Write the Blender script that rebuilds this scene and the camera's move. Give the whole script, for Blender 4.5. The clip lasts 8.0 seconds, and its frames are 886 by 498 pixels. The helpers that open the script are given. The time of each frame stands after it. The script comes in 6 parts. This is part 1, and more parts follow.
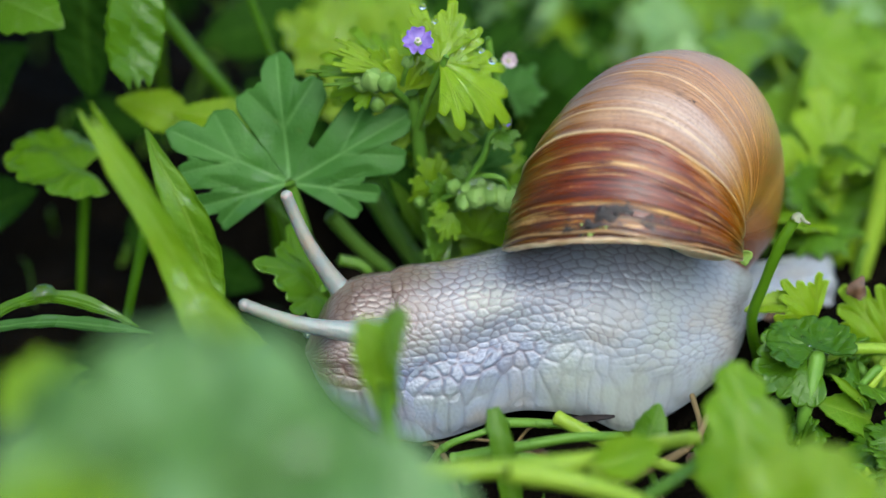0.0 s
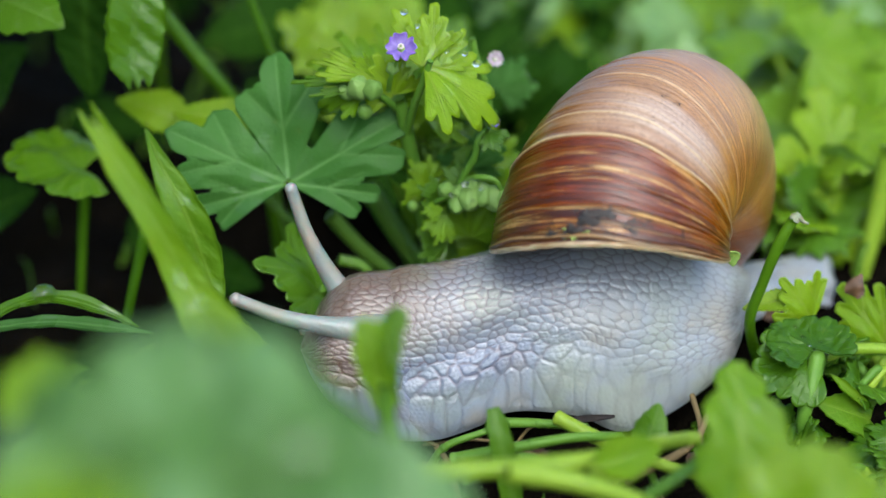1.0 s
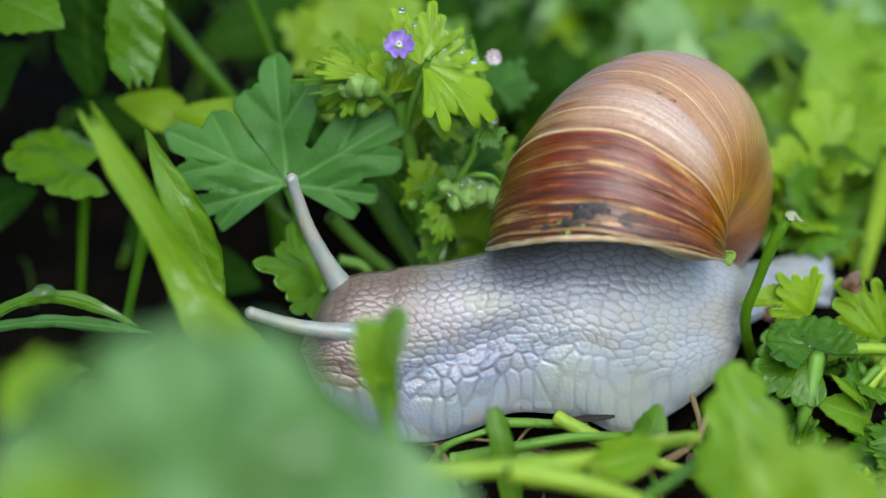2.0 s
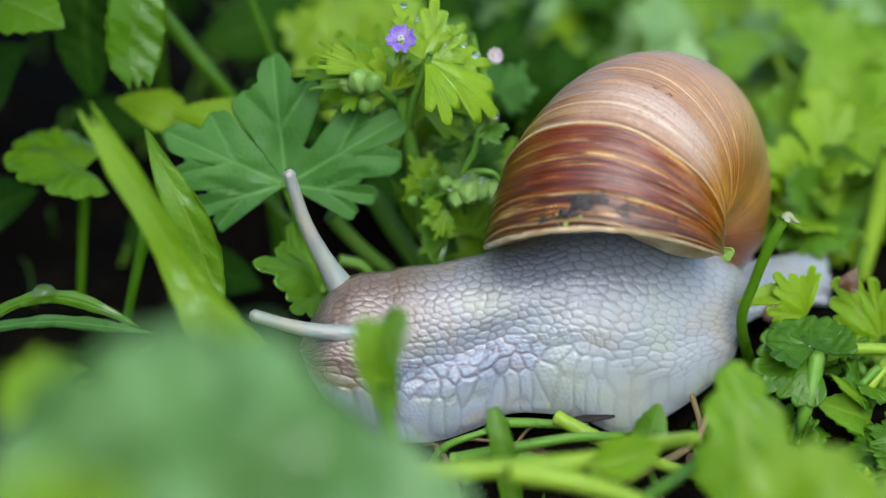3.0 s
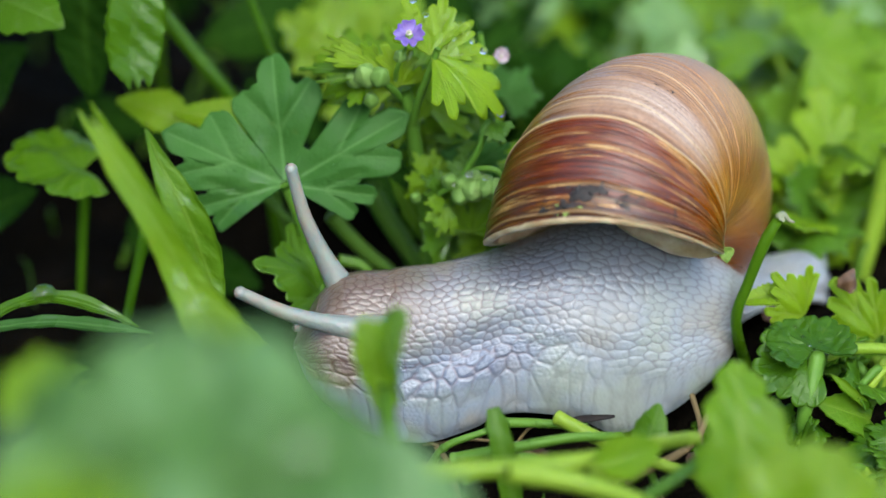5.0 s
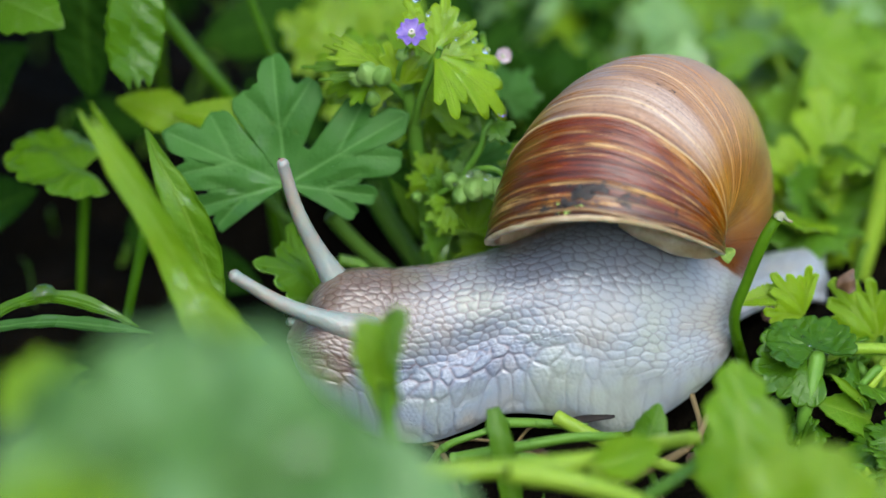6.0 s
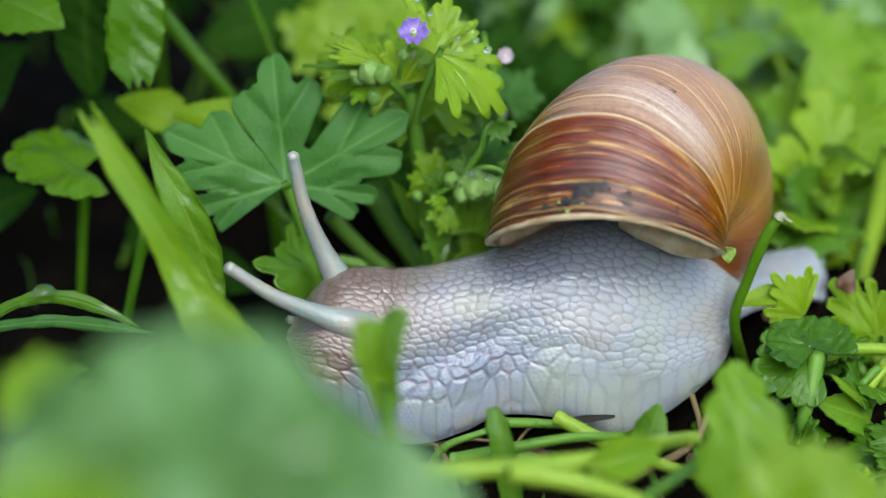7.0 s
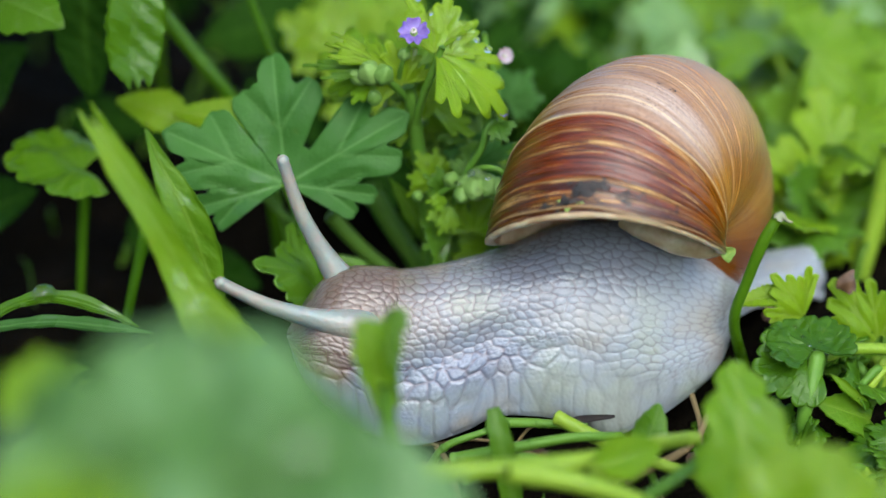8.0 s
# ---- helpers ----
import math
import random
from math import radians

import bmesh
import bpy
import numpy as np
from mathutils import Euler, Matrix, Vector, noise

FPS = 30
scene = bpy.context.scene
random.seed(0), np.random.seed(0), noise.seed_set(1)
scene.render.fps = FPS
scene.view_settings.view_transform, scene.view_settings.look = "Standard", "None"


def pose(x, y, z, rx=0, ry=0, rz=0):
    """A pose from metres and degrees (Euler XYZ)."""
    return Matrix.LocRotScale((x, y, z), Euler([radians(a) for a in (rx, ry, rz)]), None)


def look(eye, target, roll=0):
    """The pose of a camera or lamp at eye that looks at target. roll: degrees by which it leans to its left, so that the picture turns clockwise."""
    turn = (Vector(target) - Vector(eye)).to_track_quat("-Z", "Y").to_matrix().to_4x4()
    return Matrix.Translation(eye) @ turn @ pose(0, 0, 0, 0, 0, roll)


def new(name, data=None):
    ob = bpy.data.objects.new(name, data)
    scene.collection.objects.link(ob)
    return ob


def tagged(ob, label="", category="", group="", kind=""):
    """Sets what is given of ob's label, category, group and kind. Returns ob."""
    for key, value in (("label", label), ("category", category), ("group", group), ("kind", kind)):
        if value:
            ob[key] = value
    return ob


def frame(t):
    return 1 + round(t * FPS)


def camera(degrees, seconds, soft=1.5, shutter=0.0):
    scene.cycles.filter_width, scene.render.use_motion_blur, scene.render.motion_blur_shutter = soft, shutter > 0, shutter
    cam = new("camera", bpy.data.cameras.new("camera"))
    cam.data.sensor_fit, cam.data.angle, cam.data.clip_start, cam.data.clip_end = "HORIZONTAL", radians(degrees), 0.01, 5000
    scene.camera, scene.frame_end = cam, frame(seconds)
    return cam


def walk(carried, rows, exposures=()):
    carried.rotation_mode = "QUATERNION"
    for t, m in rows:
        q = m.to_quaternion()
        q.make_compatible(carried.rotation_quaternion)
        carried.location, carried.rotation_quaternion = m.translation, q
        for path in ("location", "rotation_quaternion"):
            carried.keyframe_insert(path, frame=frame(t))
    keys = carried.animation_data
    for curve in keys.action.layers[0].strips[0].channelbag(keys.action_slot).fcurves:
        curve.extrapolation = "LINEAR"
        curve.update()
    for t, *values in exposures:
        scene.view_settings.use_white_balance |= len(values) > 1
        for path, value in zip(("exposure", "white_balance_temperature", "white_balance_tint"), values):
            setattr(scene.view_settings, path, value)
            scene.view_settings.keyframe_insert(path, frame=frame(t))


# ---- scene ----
cam = camera(22, 8.0, soft=1.5)
EYE, AIM = (0, -0.32634, 0.14878), (0, 0, 0.03)
cam.data.dof.use_dof = True
cam.data.dof.focus_distance = 0.342
cam.data.dof.aperture_fstop = 8.0
VIEW = look(EYE, AIM)
walk(cam, [(0, VIEW), (8, VIEW)], exposures=[(0, 1.25, 5650, 3), (8, 1.25, 5650, 3)])

# ---- daylight: bright overcast ----
world = bpy.data.worlds.new("sky")
scene.world = world
world.use_nodes = True
wt = world.node_tree
sky = wt.nodes.new("ShaderNodeTexSky")
sky.sky_type, sky.sun_disc = "NISHITA", False
sky.sun_elevation, sky.sun_rotation = radians(48), radians(165)
sky.dust_density = 4.0
wt.nodes["Background"].inputs[1].default_value = 0.15
wt.links.new(sky.outputs[0], wt.nodes["Background"].inputs[0])
sun = new("sun", bpy.data.lights.new("sun", "SUN"))
sun.data.energy, sun.data.angle, sun.data.color = 0.85, radians(70), (1, 0.97, 0.93)
sun.matrix_basis = look((0.10, -0.37, 0.42), (0, 0, 0))


# ---- materials ----
def material(name):
    m = bpy.data.materials.new(name)
    m.use_nodes = True
    nt = m.node_tree
    return m, nt, nt.nodes["Principled BSDF"], nt.nodes["Material Output"]


def node(nt, kind, **inputs):
    n = nt.nodes.new("ShaderNode" + kind)
    for k, v in inputs.items():
        sock = n.inputs[k.replace("_", " ")]
        if isinstance(v, bpy.types.NodeSocket):
            nt.links.new(v, sock)
        else:
            sock.default_value = v
    return n


def ramp(nt, fac, stops):
    n = nt.nodes.new("ShaderNodeValToRGB")
    nt.links.new(fac, n.inputs[0])
    els = n.color_ramp.elements
    while len(els) < len(stops):
        els.new(0.5)
    for e, (p, c) in zip(els, stops):
        e.position, e.color = p, (*c, 1)
    return n.outputs[0]


def mix(nt, fac, a, b, blend="MIX"):
    n = nt.nodes.new("ShaderNodeMix")
    n.data_type, n.blend_type = "RGBA", blend
    for sock, v in ((n.inputs[0], fac), (n.inputs[6], a), (n.inputs[7], b)):
        if isinstance(v, bpy.types.NodeSocket):
            nt.links.new(v, sock)
        else:
            sock.default_value = v if isinstance(v, float) else (*v, 1)
    return n.outputs[2]


def maths(nt, op, a, b=0.5, clamp=False):
    n = nt.nodes.new("ShaderNodeMath")
    n.operation, n.use_clamp = op, clamp
    for sock, v in zip(n.inputs, (a, b)):
        if isinstance(v, bpy.types.NodeSocket):
            nt.links.new(v, sock)
        else:
            sock.default_value = v
    return n.outputs[0]


def attribute(nt, name):
    n = nt.nodes.new("ShaderNodeAttribute")
    n.attribute_name = name
    return n.outputs["Fac"]


def coords(nt):
    return nt.nodes.new("ShaderNodeTexCoord").outputs["Object"]


def bump(nt, height, strength, distance, bsdf):
    n = node(nt, "Bump", Height=height, Strength=strength, Distance=distance)
    nt.links.new(n.outputs[0], bsdf.inputs["Normal"])
    return n


def leaf_material(name, low, high, vein, rough=0.38, through_light=0.38, glow=(0.30, 0.55, 0.05), span=(0.3, 0.9), wetness=0.6, gloss=0.24):
    m, nt, bsdf, out = material(name)
    pos = coords(nt)
    rnd = nt.nodes.new("ShaderNodeObjectInfo").outputs["Random"]
    big = node(nt, "TexNoise", Vector=pos, Scale=130.0, Detail=4.0).outputs[0]
    fine = node(nt, "TexVoronoi", Vector=pos, Scale=1700.0).outputs[0]
    broad = node(nt, "TexNoise", Vector=pos, Scale=48.0, Detail=3.0).outputs[0]
    f = maths(nt, "ADD", maths(nt, "MULTIPLY", big, 0.75), maths(nt, "MULTIPLY", rnd, 0.35))
    f = maths(nt, "ADD", f, maths(nt, "MULTIPLY", maths(nt, "SUBTRACT", broad, 0.35), 0.7))
    col = ramp(nt, f, [(span[0], low), (span[1], high)])
    col = mix(nt, maths(nt, "MULTIPLY", attribute(nt, "vein"), 0.8), col, vein)
    spots = ramp(nt, node(nt, "TexNoise", Vector=pos, Scale=420.0, Detail=3.0).outputs[0], [(0.68, (0, 0, 0)), (0.76, (1, 1, 1))])
    col = mix(nt, maths(nt, "MULTIPLY", spots, 0.35), col, (high[0] * 1.3 + 0.02, high[1] * 0.9, high[2] * 0.8))
    nt.links.new(col, bsdf.inputs["Base Color"])
    rr = maths(nt, "ADD", maths(nt, "MULTIPLY", big, 0.25), rough - 0.12)
    wet = ramp(nt, node(nt, "TexNoise", Vector=pos, Scale=160.0, Detail=2.0).outputs[0], [(0.60, (0, 0, 0)), (0.66, (1, 1, 1))])
    rr = maths(nt, "MULTIPLY", rr, maths(nt, "SUBTRACT", 1.0, maths(nt, "MULTIPLY", wet, 0.7)))
    nt.links.new(rr, bsdf.inputs["Roughness"])
    nt.links.new(maths(nt, "MULTIPLY", wet, wetness), bsdf.inputs["Coat Weight"])
    bsdf.inputs["Coat Roughness"].default_value = 0.06
    bsdf.inputs["Specular IOR Level"].default_value = gloss
    h = maths(nt, "ADD", maths(nt, "MULTIPLY", fine, 0.35), maths(nt, "MULTIPLY", attribute(nt, "vein"), -0.9))
    quilt = node(nt, "TexNoise", Vector=pos, Scale=520.0, Detail=3.0).outputs[0]
    h = maths(nt, "ADD", h, maths(nt, "MULTIPLY", quilt, 1.3))
    b = bump(nt, h, 0.6, 0.00026, bsdf)
    tr = node(nt, "BsdfTranslucent", Normal=b.outputs[0])
    tint = mix(nt, 0.55, col, glow)
    nt.links.new(tint, tr.inputs["Color"])
    mx = node(nt, "MixShader", Fac=through_light)
    nt.links.new(bsdf.outputs[0], mx.inputs[1])
    nt.links.new(tr.outputs[0], mx.inputs[2])
    nt.links.new(mx.outputs[0], out.inputs["Surface"])
    return m


GREEN = leaf_material("leaf_green", (0.045, 0.115, 0.006), (0.095, 0.205, 0.008), (0.13, 0.24, 0.03), 0.34, 0.42, (0.26, 0.42, 0.01))
BLUEGREEN = leaf_material("leaf_blue_green", (0.023, 0.086, 0.009), (0.058, 0.152, 0.024), (0.12, 0.25, 0.06), 0.46, 0.36, (0.12, 0.34, 0.03), (0.3, 0.9), 0.35, 0.15)
LIME = leaf_material("leaf_lime", (0.100, 0.222, 0.004), (0.195, 0.325, 0.006), (0.20, 0.32, 0.03), 0.38, 0.5, (0.38, 0.54, 0.01))
# near-black copy of leaf green: the thicket's shade put into the colour
SHADELEAF = leaf_material("leaf_shaded", (0.005, 0.019, 0.001), (0.017, 0.050, 0.003), (0.03, 0.075, 0.006), 0.65, 0.10, (0.02, 0.06, 0.004), (0.3, 0.9), 0.05, 0.03)
LEAFLIT = leaf_material("leaf_fold_green", (0.070, 0.165, 0.004), (0.125, 0.245, 0.006), (0.17, 0.28, 0.02), 0.36, 0.45, (0.30, 0.48, 0.01))
# the bluish pale patches paint sky highlights into the leaf colour
PALESHEEN = leaf_material("leaf_pale_sheen", (0.048, 0.122, 0.010), (0.148, 0.265, 0.095), (0.12, 0.23, 0.08), 0.40, 0.35, (0.16, 0.36, 0.03), (0.50, 0.75))
YELLOW = leaf_material("leaf_yellow", (0.130, 0.245, 0.003), (0.230, 0.365, 0.006), (0.25, 0.34, 0.04), 0.36, 0.5, (0.44, 0.55, 0.01))
# paler copy of the weed green: sky sheen put into the colour
SHEENLEAF = leaf_material("leaf_sheen", (0.15, 0.27, 0.07), (0.26, 0.40, 0.14), (0.24, 0.37, 0.14), 0.36, 0.48, (0.32, 0.55, 0.08))
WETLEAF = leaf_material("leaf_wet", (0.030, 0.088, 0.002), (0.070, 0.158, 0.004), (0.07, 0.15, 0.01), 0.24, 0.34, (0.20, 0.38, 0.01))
STEM = leaf_material("stem_green", (0.065, 0.155, 0.014), (0.115, 0.23, 0.022), (0.15, 0.27, 0.05), 0.4, 0.2)
STEMPALE = leaf_material("stem_pale", (0.15, 0.26, 0.010), (0.26, 0.37, 0.030), (0.25, 0.33, 0.1), 0.38, 0.25)
STRAW = leaf_material("dry_straw", (0.09, 0.06, 0.02), (0.19, 0.14, 0.06), (0.3, 0.22, 0.15), 0.6, 0.15, (0.4, 0.3, 0.12))
BUD = leaf_material("bud_green", (0.11, 0.215, 0.03), (0.22, 0.34, 0.085), (0.2, 0.32, 0.12), 0.5, 0.3)


def plain(name, color, rough, noise_scale, second, metal=0.0, sss=0.0, relief=0.00008):
    m, nt, bsdf, out = material(name)
    n = node(nt, "TexNoise", Vector=coords(nt), Scale=noise_scale, Detail=6.0).outputs[0]
    nt.links.new(ramp(nt, n, [(0.35, color), (0.7, second)]), bsdf.inputs["Base Color"])
    bsdf.inputs["Roughness"].default_value = rough
    bsdf.inputs["Subsurface Weight"].default_value = sss
    bsdf.inputs["Subsurface Scale"].default_value = 0.001
    bump(nt, n, 0.6, relief, bsdf)
    return m


PETAL = plain("petal_violet", (0.075, 0.040, 0.21), 0.5, 900, (0.19, 0.13, 0.36), 0, 0.2)
PETALPINK = plain("petal_pink", (0.24, 0.18, 0.20), 0.5, 900, (0.36, 0.30, 0.32), 0, 0.2)
STAMEN = plain("stamen_cream", (0.40, 0.36, 0.30), 0.5, 900, (0.52, 0.48, 0.42))
DARKBIT = plain("dark_specks", (0.006, 0.004, 0.003), 0.9, 900, (0.02, 0.012, 0.008))
MUD = plain("wet_mud", (0.004, 0.003, 0.002), 0.6, 1500, (0.018, 0.011, 0.006), 0, 0, 0.0003)
MOSS = plain("moss_green", (0.12, 0.22, 0.03), 0.6, 1500, (0.28, 0.38, 0.07), 0, 0, 0.0003)
DRYEND = plain("dry_stalk_end", (0.13, 0.15, 0.07), 0.7, 900, (0.24, 0.24, 0.16), 0, 0.1, 0.0002)
DEADLEAF = plain("dead_leaf_brown", (0.03, 0.014, 0.006), 0.6, 500, (0.10, 0.05, 0.02), 0, 0, 0.0002)
CALLUS = plain("lip_callus_cream", (0.30, 0.22, 0.11), 0.3, 330, (0.50, 0.42, 0.27), 0, 0.25, 0.00006)
LIPRIM = plain("lip_rim_brown", (0.13, 0.055, 0.018), 0.3, 420, (0.46, 0.34, 0.19), 0, 0.1, 0.0002)

m, nt, bsdf, out = material("soil")
pos = coords(nt)
n1 = node(nt, "TexNoise", Vector=pos, Scale=60.0, Detail=8.0).outputs[0]
n2 = node(nt, "TexNoise", Vector=pos, Scale=500.0, Detail=5.0).outputs[0]
# far darker than damp earth: the deep shade is put into the colour
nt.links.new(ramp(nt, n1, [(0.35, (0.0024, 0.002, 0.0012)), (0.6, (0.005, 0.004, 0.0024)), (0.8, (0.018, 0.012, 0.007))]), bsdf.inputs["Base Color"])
bsdf.inputs["Roughness"].default_value = 0.8
bsdf.inputs["Specular IOR Level"].default_value = 0.01
bump(nt, maths(nt, "ADD", n1, n2), 1.0, 0.002, bsdf)
SOIL = m

m, nt, bsdf, out = material("dew")
bsdf.inputs["Transmission Weight"].default_value = 1.0
bsdf.inputs["IOR"].default_value = 1.33
bsdf.inputs["Roughness"].default_value = 0.0
DEW = m

# wet snail skin: pale tubercles, brown to slate pigment in the furrows, both with painted shade mixed in
m, nt, bsdf, out = material("snail_skin")
pos = coords(nt)
groove, slate_shade, brown = attribute(nt, "groove"), attribute(nt, "slate_shade"), attribute(nt, "brown")
n1 = node(nt, "TexNoise", Vector=pos, Scale=90.0, Detail=4.0).outputs[0]
n2 = node(nt, "TexNoise", Vector=pos, Scale=1500.0, Detail=4.0).outputs[0]
n3 = node(nt, "TexNoise", Vector=pos, Scale=2600.0, Detail=2.0).outputs[0]
base = ramp(nt, n1, [(0.36, (0.236, 0.214, 0.172)), (0.50, (0.194, 0.224, 0.262)), (0.64, (0.214, 0.244, 0.190))])
base = mix(nt, maths(nt, "MULTIPLY", n2, 0.3), base, (0.285, 0.300, 0.335))
# rear and upper skin brightened in the colour, in place of light
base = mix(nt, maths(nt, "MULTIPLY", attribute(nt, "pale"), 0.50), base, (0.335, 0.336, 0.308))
base = mix(nt, maths(nt, "MULTIPLY", slate_shade, 0.70), base, (0.088, 0.106, 0.170))
base = mix(nt, maths(nt, "MULTIPLY", maths(nt, "POWER", brown, 1.5), 0.86), base, (0.115, 0.073, 0.044))
furrow = mix(nt, brown, (0.088, 0.070, 0.086), (0.075, 0.036, 0.020))
amount = maths(nt, "MULTIPLY", groove, maths(nt, "ADD", maths(nt, "MULTIPLY", maths(nt, "MAXIMUM", brown, slate_shade), 0.50), maths(nt, "SUBTRACT", 0.44, maths(nt, "MULTIPLY", attribute(nt, "pale"), 0.10))), True)
base = mix(nt, amount, base, furrow)
nt.links.new(base, bsdf.inputs["Base Color"])
nt.links.new(maths(nt, "ADD", maths(nt, "MULTIPLY", n2, 0.35), 0.2), bsdf.inputs["Roughness"])
bsdf.inputs["Subsurface Weight"].default_value = 0.75
bsdf.inputs["Subsurface Radius"].default_value = (1.0, 0.85, 0.75)
bsdf.inputs["Subsurface Scale"].default_value = 0.0008
b = bump(nt, maths(nt, "ADD", n2, maths(nt, "MULTIPLY", n3, 0.5)), 0.35, 0.00006, bsdf)
bsdf.inputs["Coat Weight"].default_value = 0.36
bsdf.inputs["Coat Roughness"].default_value = 0.07
SKIN = m

# eye stalks: smoother, more see-through skin
m, nt, bsdf, out = material("tentacle_skin")
pos = coords(nt)
n1 = node(nt, "TexVoronoi", Vector=pos, Scale=1300.0).outputs[0]
n2 = node(nt, "TexNoise", Vector=pos, Scale=120.0, Detail=3.0).outputs[0]
nt.links.new(ramp(nt, n2, [(0.35, (0.175, 0.205, 0.195)), (0.7, (0.26, 0.240, 0.190))]), bsdf.inputs["Base Color"])
bsdf.inputs["Roughness"].default_value = 0.3
bsdf.inputs["Subsurface Weight"].default_value = 0.5
bsdf.inputs["Subsurface Scale"].default_value = 0.0012
bump(nt, n1, 0.5, 0.00015, bsdf)
TENT = m

# shell: growth lines run along the lip, so all bands follow the growth angle
m, nt, bsdf, out = material("snail_shell")
grow, across, rest = attribute(nt, "grow"), attribute(nt, "across"), attribute(nt, "rest")
warp = node(nt, "TexNoise", Vector=coords(nt), Scale=70.0, Detail=3.0).outputs[0]


def growth_noise(scale, spread, detail, seed):
    v = nt.nodes.new("ShaderNodeCombineXYZ")
    nt.links.new(maths(nt, "ADD", maths(nt, "MULTIPLY", grow, scale), maths(nt, "MULTIPLY", warp, 0.5)), v.inputs[0])
    nt.links.new(maths(nt, "MULTIPLY", across, spread), v.inputs[1])
    v.inputs[2].default_value = seed
    return node(nt, "TexNoise", Vector=v.outputs[0], Scale=1.0, Detail=detail, Roughness=0.65).outputs[0]


broad, mid, fine = growth_noise(5.0, 0.5, 2.0, 1.0), growth_noise(15.0, 0.45, 5.0, 5.0), growth_noise(62.0, 0.9, 4.0, 9.0)
old = ramp(nt, maths(nt, "ADD", maths(nt, "MULTIPLY", grow, 0.90), maths(nt, "MULTIPLY", maths(nt, "SUBTRACT", broad, 0.5), 0.5)),
           [(0.0, (0.062, 0.018, 0.004)), (0.14, (0.135, 0.024, 0.004)), (0.40, (0.145, 0.032, 0.008)), (0.50, (0.24, 0.115, 0.040)), (0.72, (0.31, 0.165, 0.062)), (1.0, (0.28, 0.135, 0.05))])
gold = ramp(nt, maths(nt, "ADD", across, maths(nt, "MULTIPLY", grow, 0.5)), [(0.45, (0, 0, 0)), (1.0, (1, 1, 1))])
old = mix(nt, maths(nt, "MULTIPLY", gold, maths(nt, "MULTIPLY", grow, 1.1, True)), old, (0.37, 0.205, 0.070))
rust = maths(nt, "MULTIPLY", ramp(nt, across, [(0.55, (0, 0, 0)), (1.0, (1, 1, 1))]), ramp(nt, grow, [(0.25, (1, 1, 1)), (0.75, (0, 0, 0))]))
old = mix(nt, maths(nt, "MULTIPLY", rust, 0.8), old, (0.25, 0.062, 0.008))
col = mix(nt, maths(nt, "MULTIPLY", ramp(nt, mid, [(0.52, (0, 0, 0)), (0.57, (1, 1, 1))]), ramp(nt, grow, [(0.1, (0.85, 0.85, 0.85)), (0.2, (0.5, 0.5, 0.5)), (0.6, (0.4, 0.4, 0.4))])), old, (0.25, 0.125, 0.042))
col = mix(nt, maths(nt, "MULTIPLY", ramp(nt, fine, [(0.50, (0, 0, 0)), (0.54, (1, 1, 1))]), ramp(nt, grow, [(0.10, (0.92, 0.92, 0.92)), (0.35, (0.75, 0.75, 0.75)), (0.6, (0.25, 0.25, 0.25))])), col, (0.030, 0.008, 0.003))
col = mix(nt, maths(nt, "MULTIPLY", ramp(nt, growth_noise(28.0, 0.6, 5.0, 14.0), [(0.57, (0, 0, 0)), (0.61, (1, 1, 1))]), ramp(nt, grow, [(0.25, (0.85, 0.85, 0.85)), (0.6, (0.25, 0.25, 0.25))])), col, (0.56, 0.40, 0.21))
hair = ramp(nt, growth_noise(100.0, 0.8, 2.0, 33.0), [(0.56, (0, 0, 0)), (0.59, (1, 1, 1))])
col = mix(nt, maths(nt, "MULTIPLY", hair, ramp(nt, grow, [(0.2, (0.8, 0.8, 0.8)), (0.7, (0.4, 0.4, 0.4))])), col, (0.035, 0.010, 0.004))
blotch = ramp(nt, node(nt, "TexNoise", Vector=coords(nt), Scale=85.0, Detail=5.0).outputs[0], [(0.48, (0, 0, 0)), (0.70, (1, 1, 1))])
col = mix(nt, maths(nt, "MULTIPLY", blotch, 0.42), col, (0.095, 0.030, 0.024))
# darker brown towards one side, with that edge's shade painted into it
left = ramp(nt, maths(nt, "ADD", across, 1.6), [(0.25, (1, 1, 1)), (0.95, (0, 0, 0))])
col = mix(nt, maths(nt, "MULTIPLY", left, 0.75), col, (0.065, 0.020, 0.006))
# pale worn patch on top, with the sky's sheen painted into it
worn_sheen = maths(nt, "MULTIPLY", ramp(nt, maths(nt, "ADD", maths(nt, "MULTIPLY", broad, 0.3), grow), [(0.62, (0, 0, 0)), (0.78, (1, 1, 1)), (0.95, (1, 1, 1)), (1.0, (0.3, 0.3, 0.3))]),
             ramp(nt, maths(nt, "ADD", maths(nt, "MULTIPLY", across, 0.4), 0.5), [(0.1, (0, 0, 0)), (0.36, (1, 1, 1)), (0.62, (1, 1, 1)), (0.84, (0, 0, 0))]))
worn_sheen = maths(nt, "MULTIPLY", worn_sheen, ramp(nt, growth_noise(20.0, 0.5, 5.0, 27.0), [(0.35, (0.45, 0.45, 0.45)), (0.55, (1, 1, 1))]))
col = mix(nt, maths(nt, "MULTIPLY", worn_sheen, 0.62), col, (0.42, 0.36, 0.315))
col = mix(nt, maths(nt, "MULTIPLY", ramp(nt, maths(nt, "MULTIPLY", grow, 0.2), [(0.44, (0, 0, 0)), (0.58, (1, 1, 1))]), 0.9), col, (0.13, 0.038, 0.010))
lipdirt = ramp(nt, growth_noise(26.0, 2.2, 6.0, 21.0), [(0.48, (0, 0, 0)), (0.60, (1, 1, 1))])
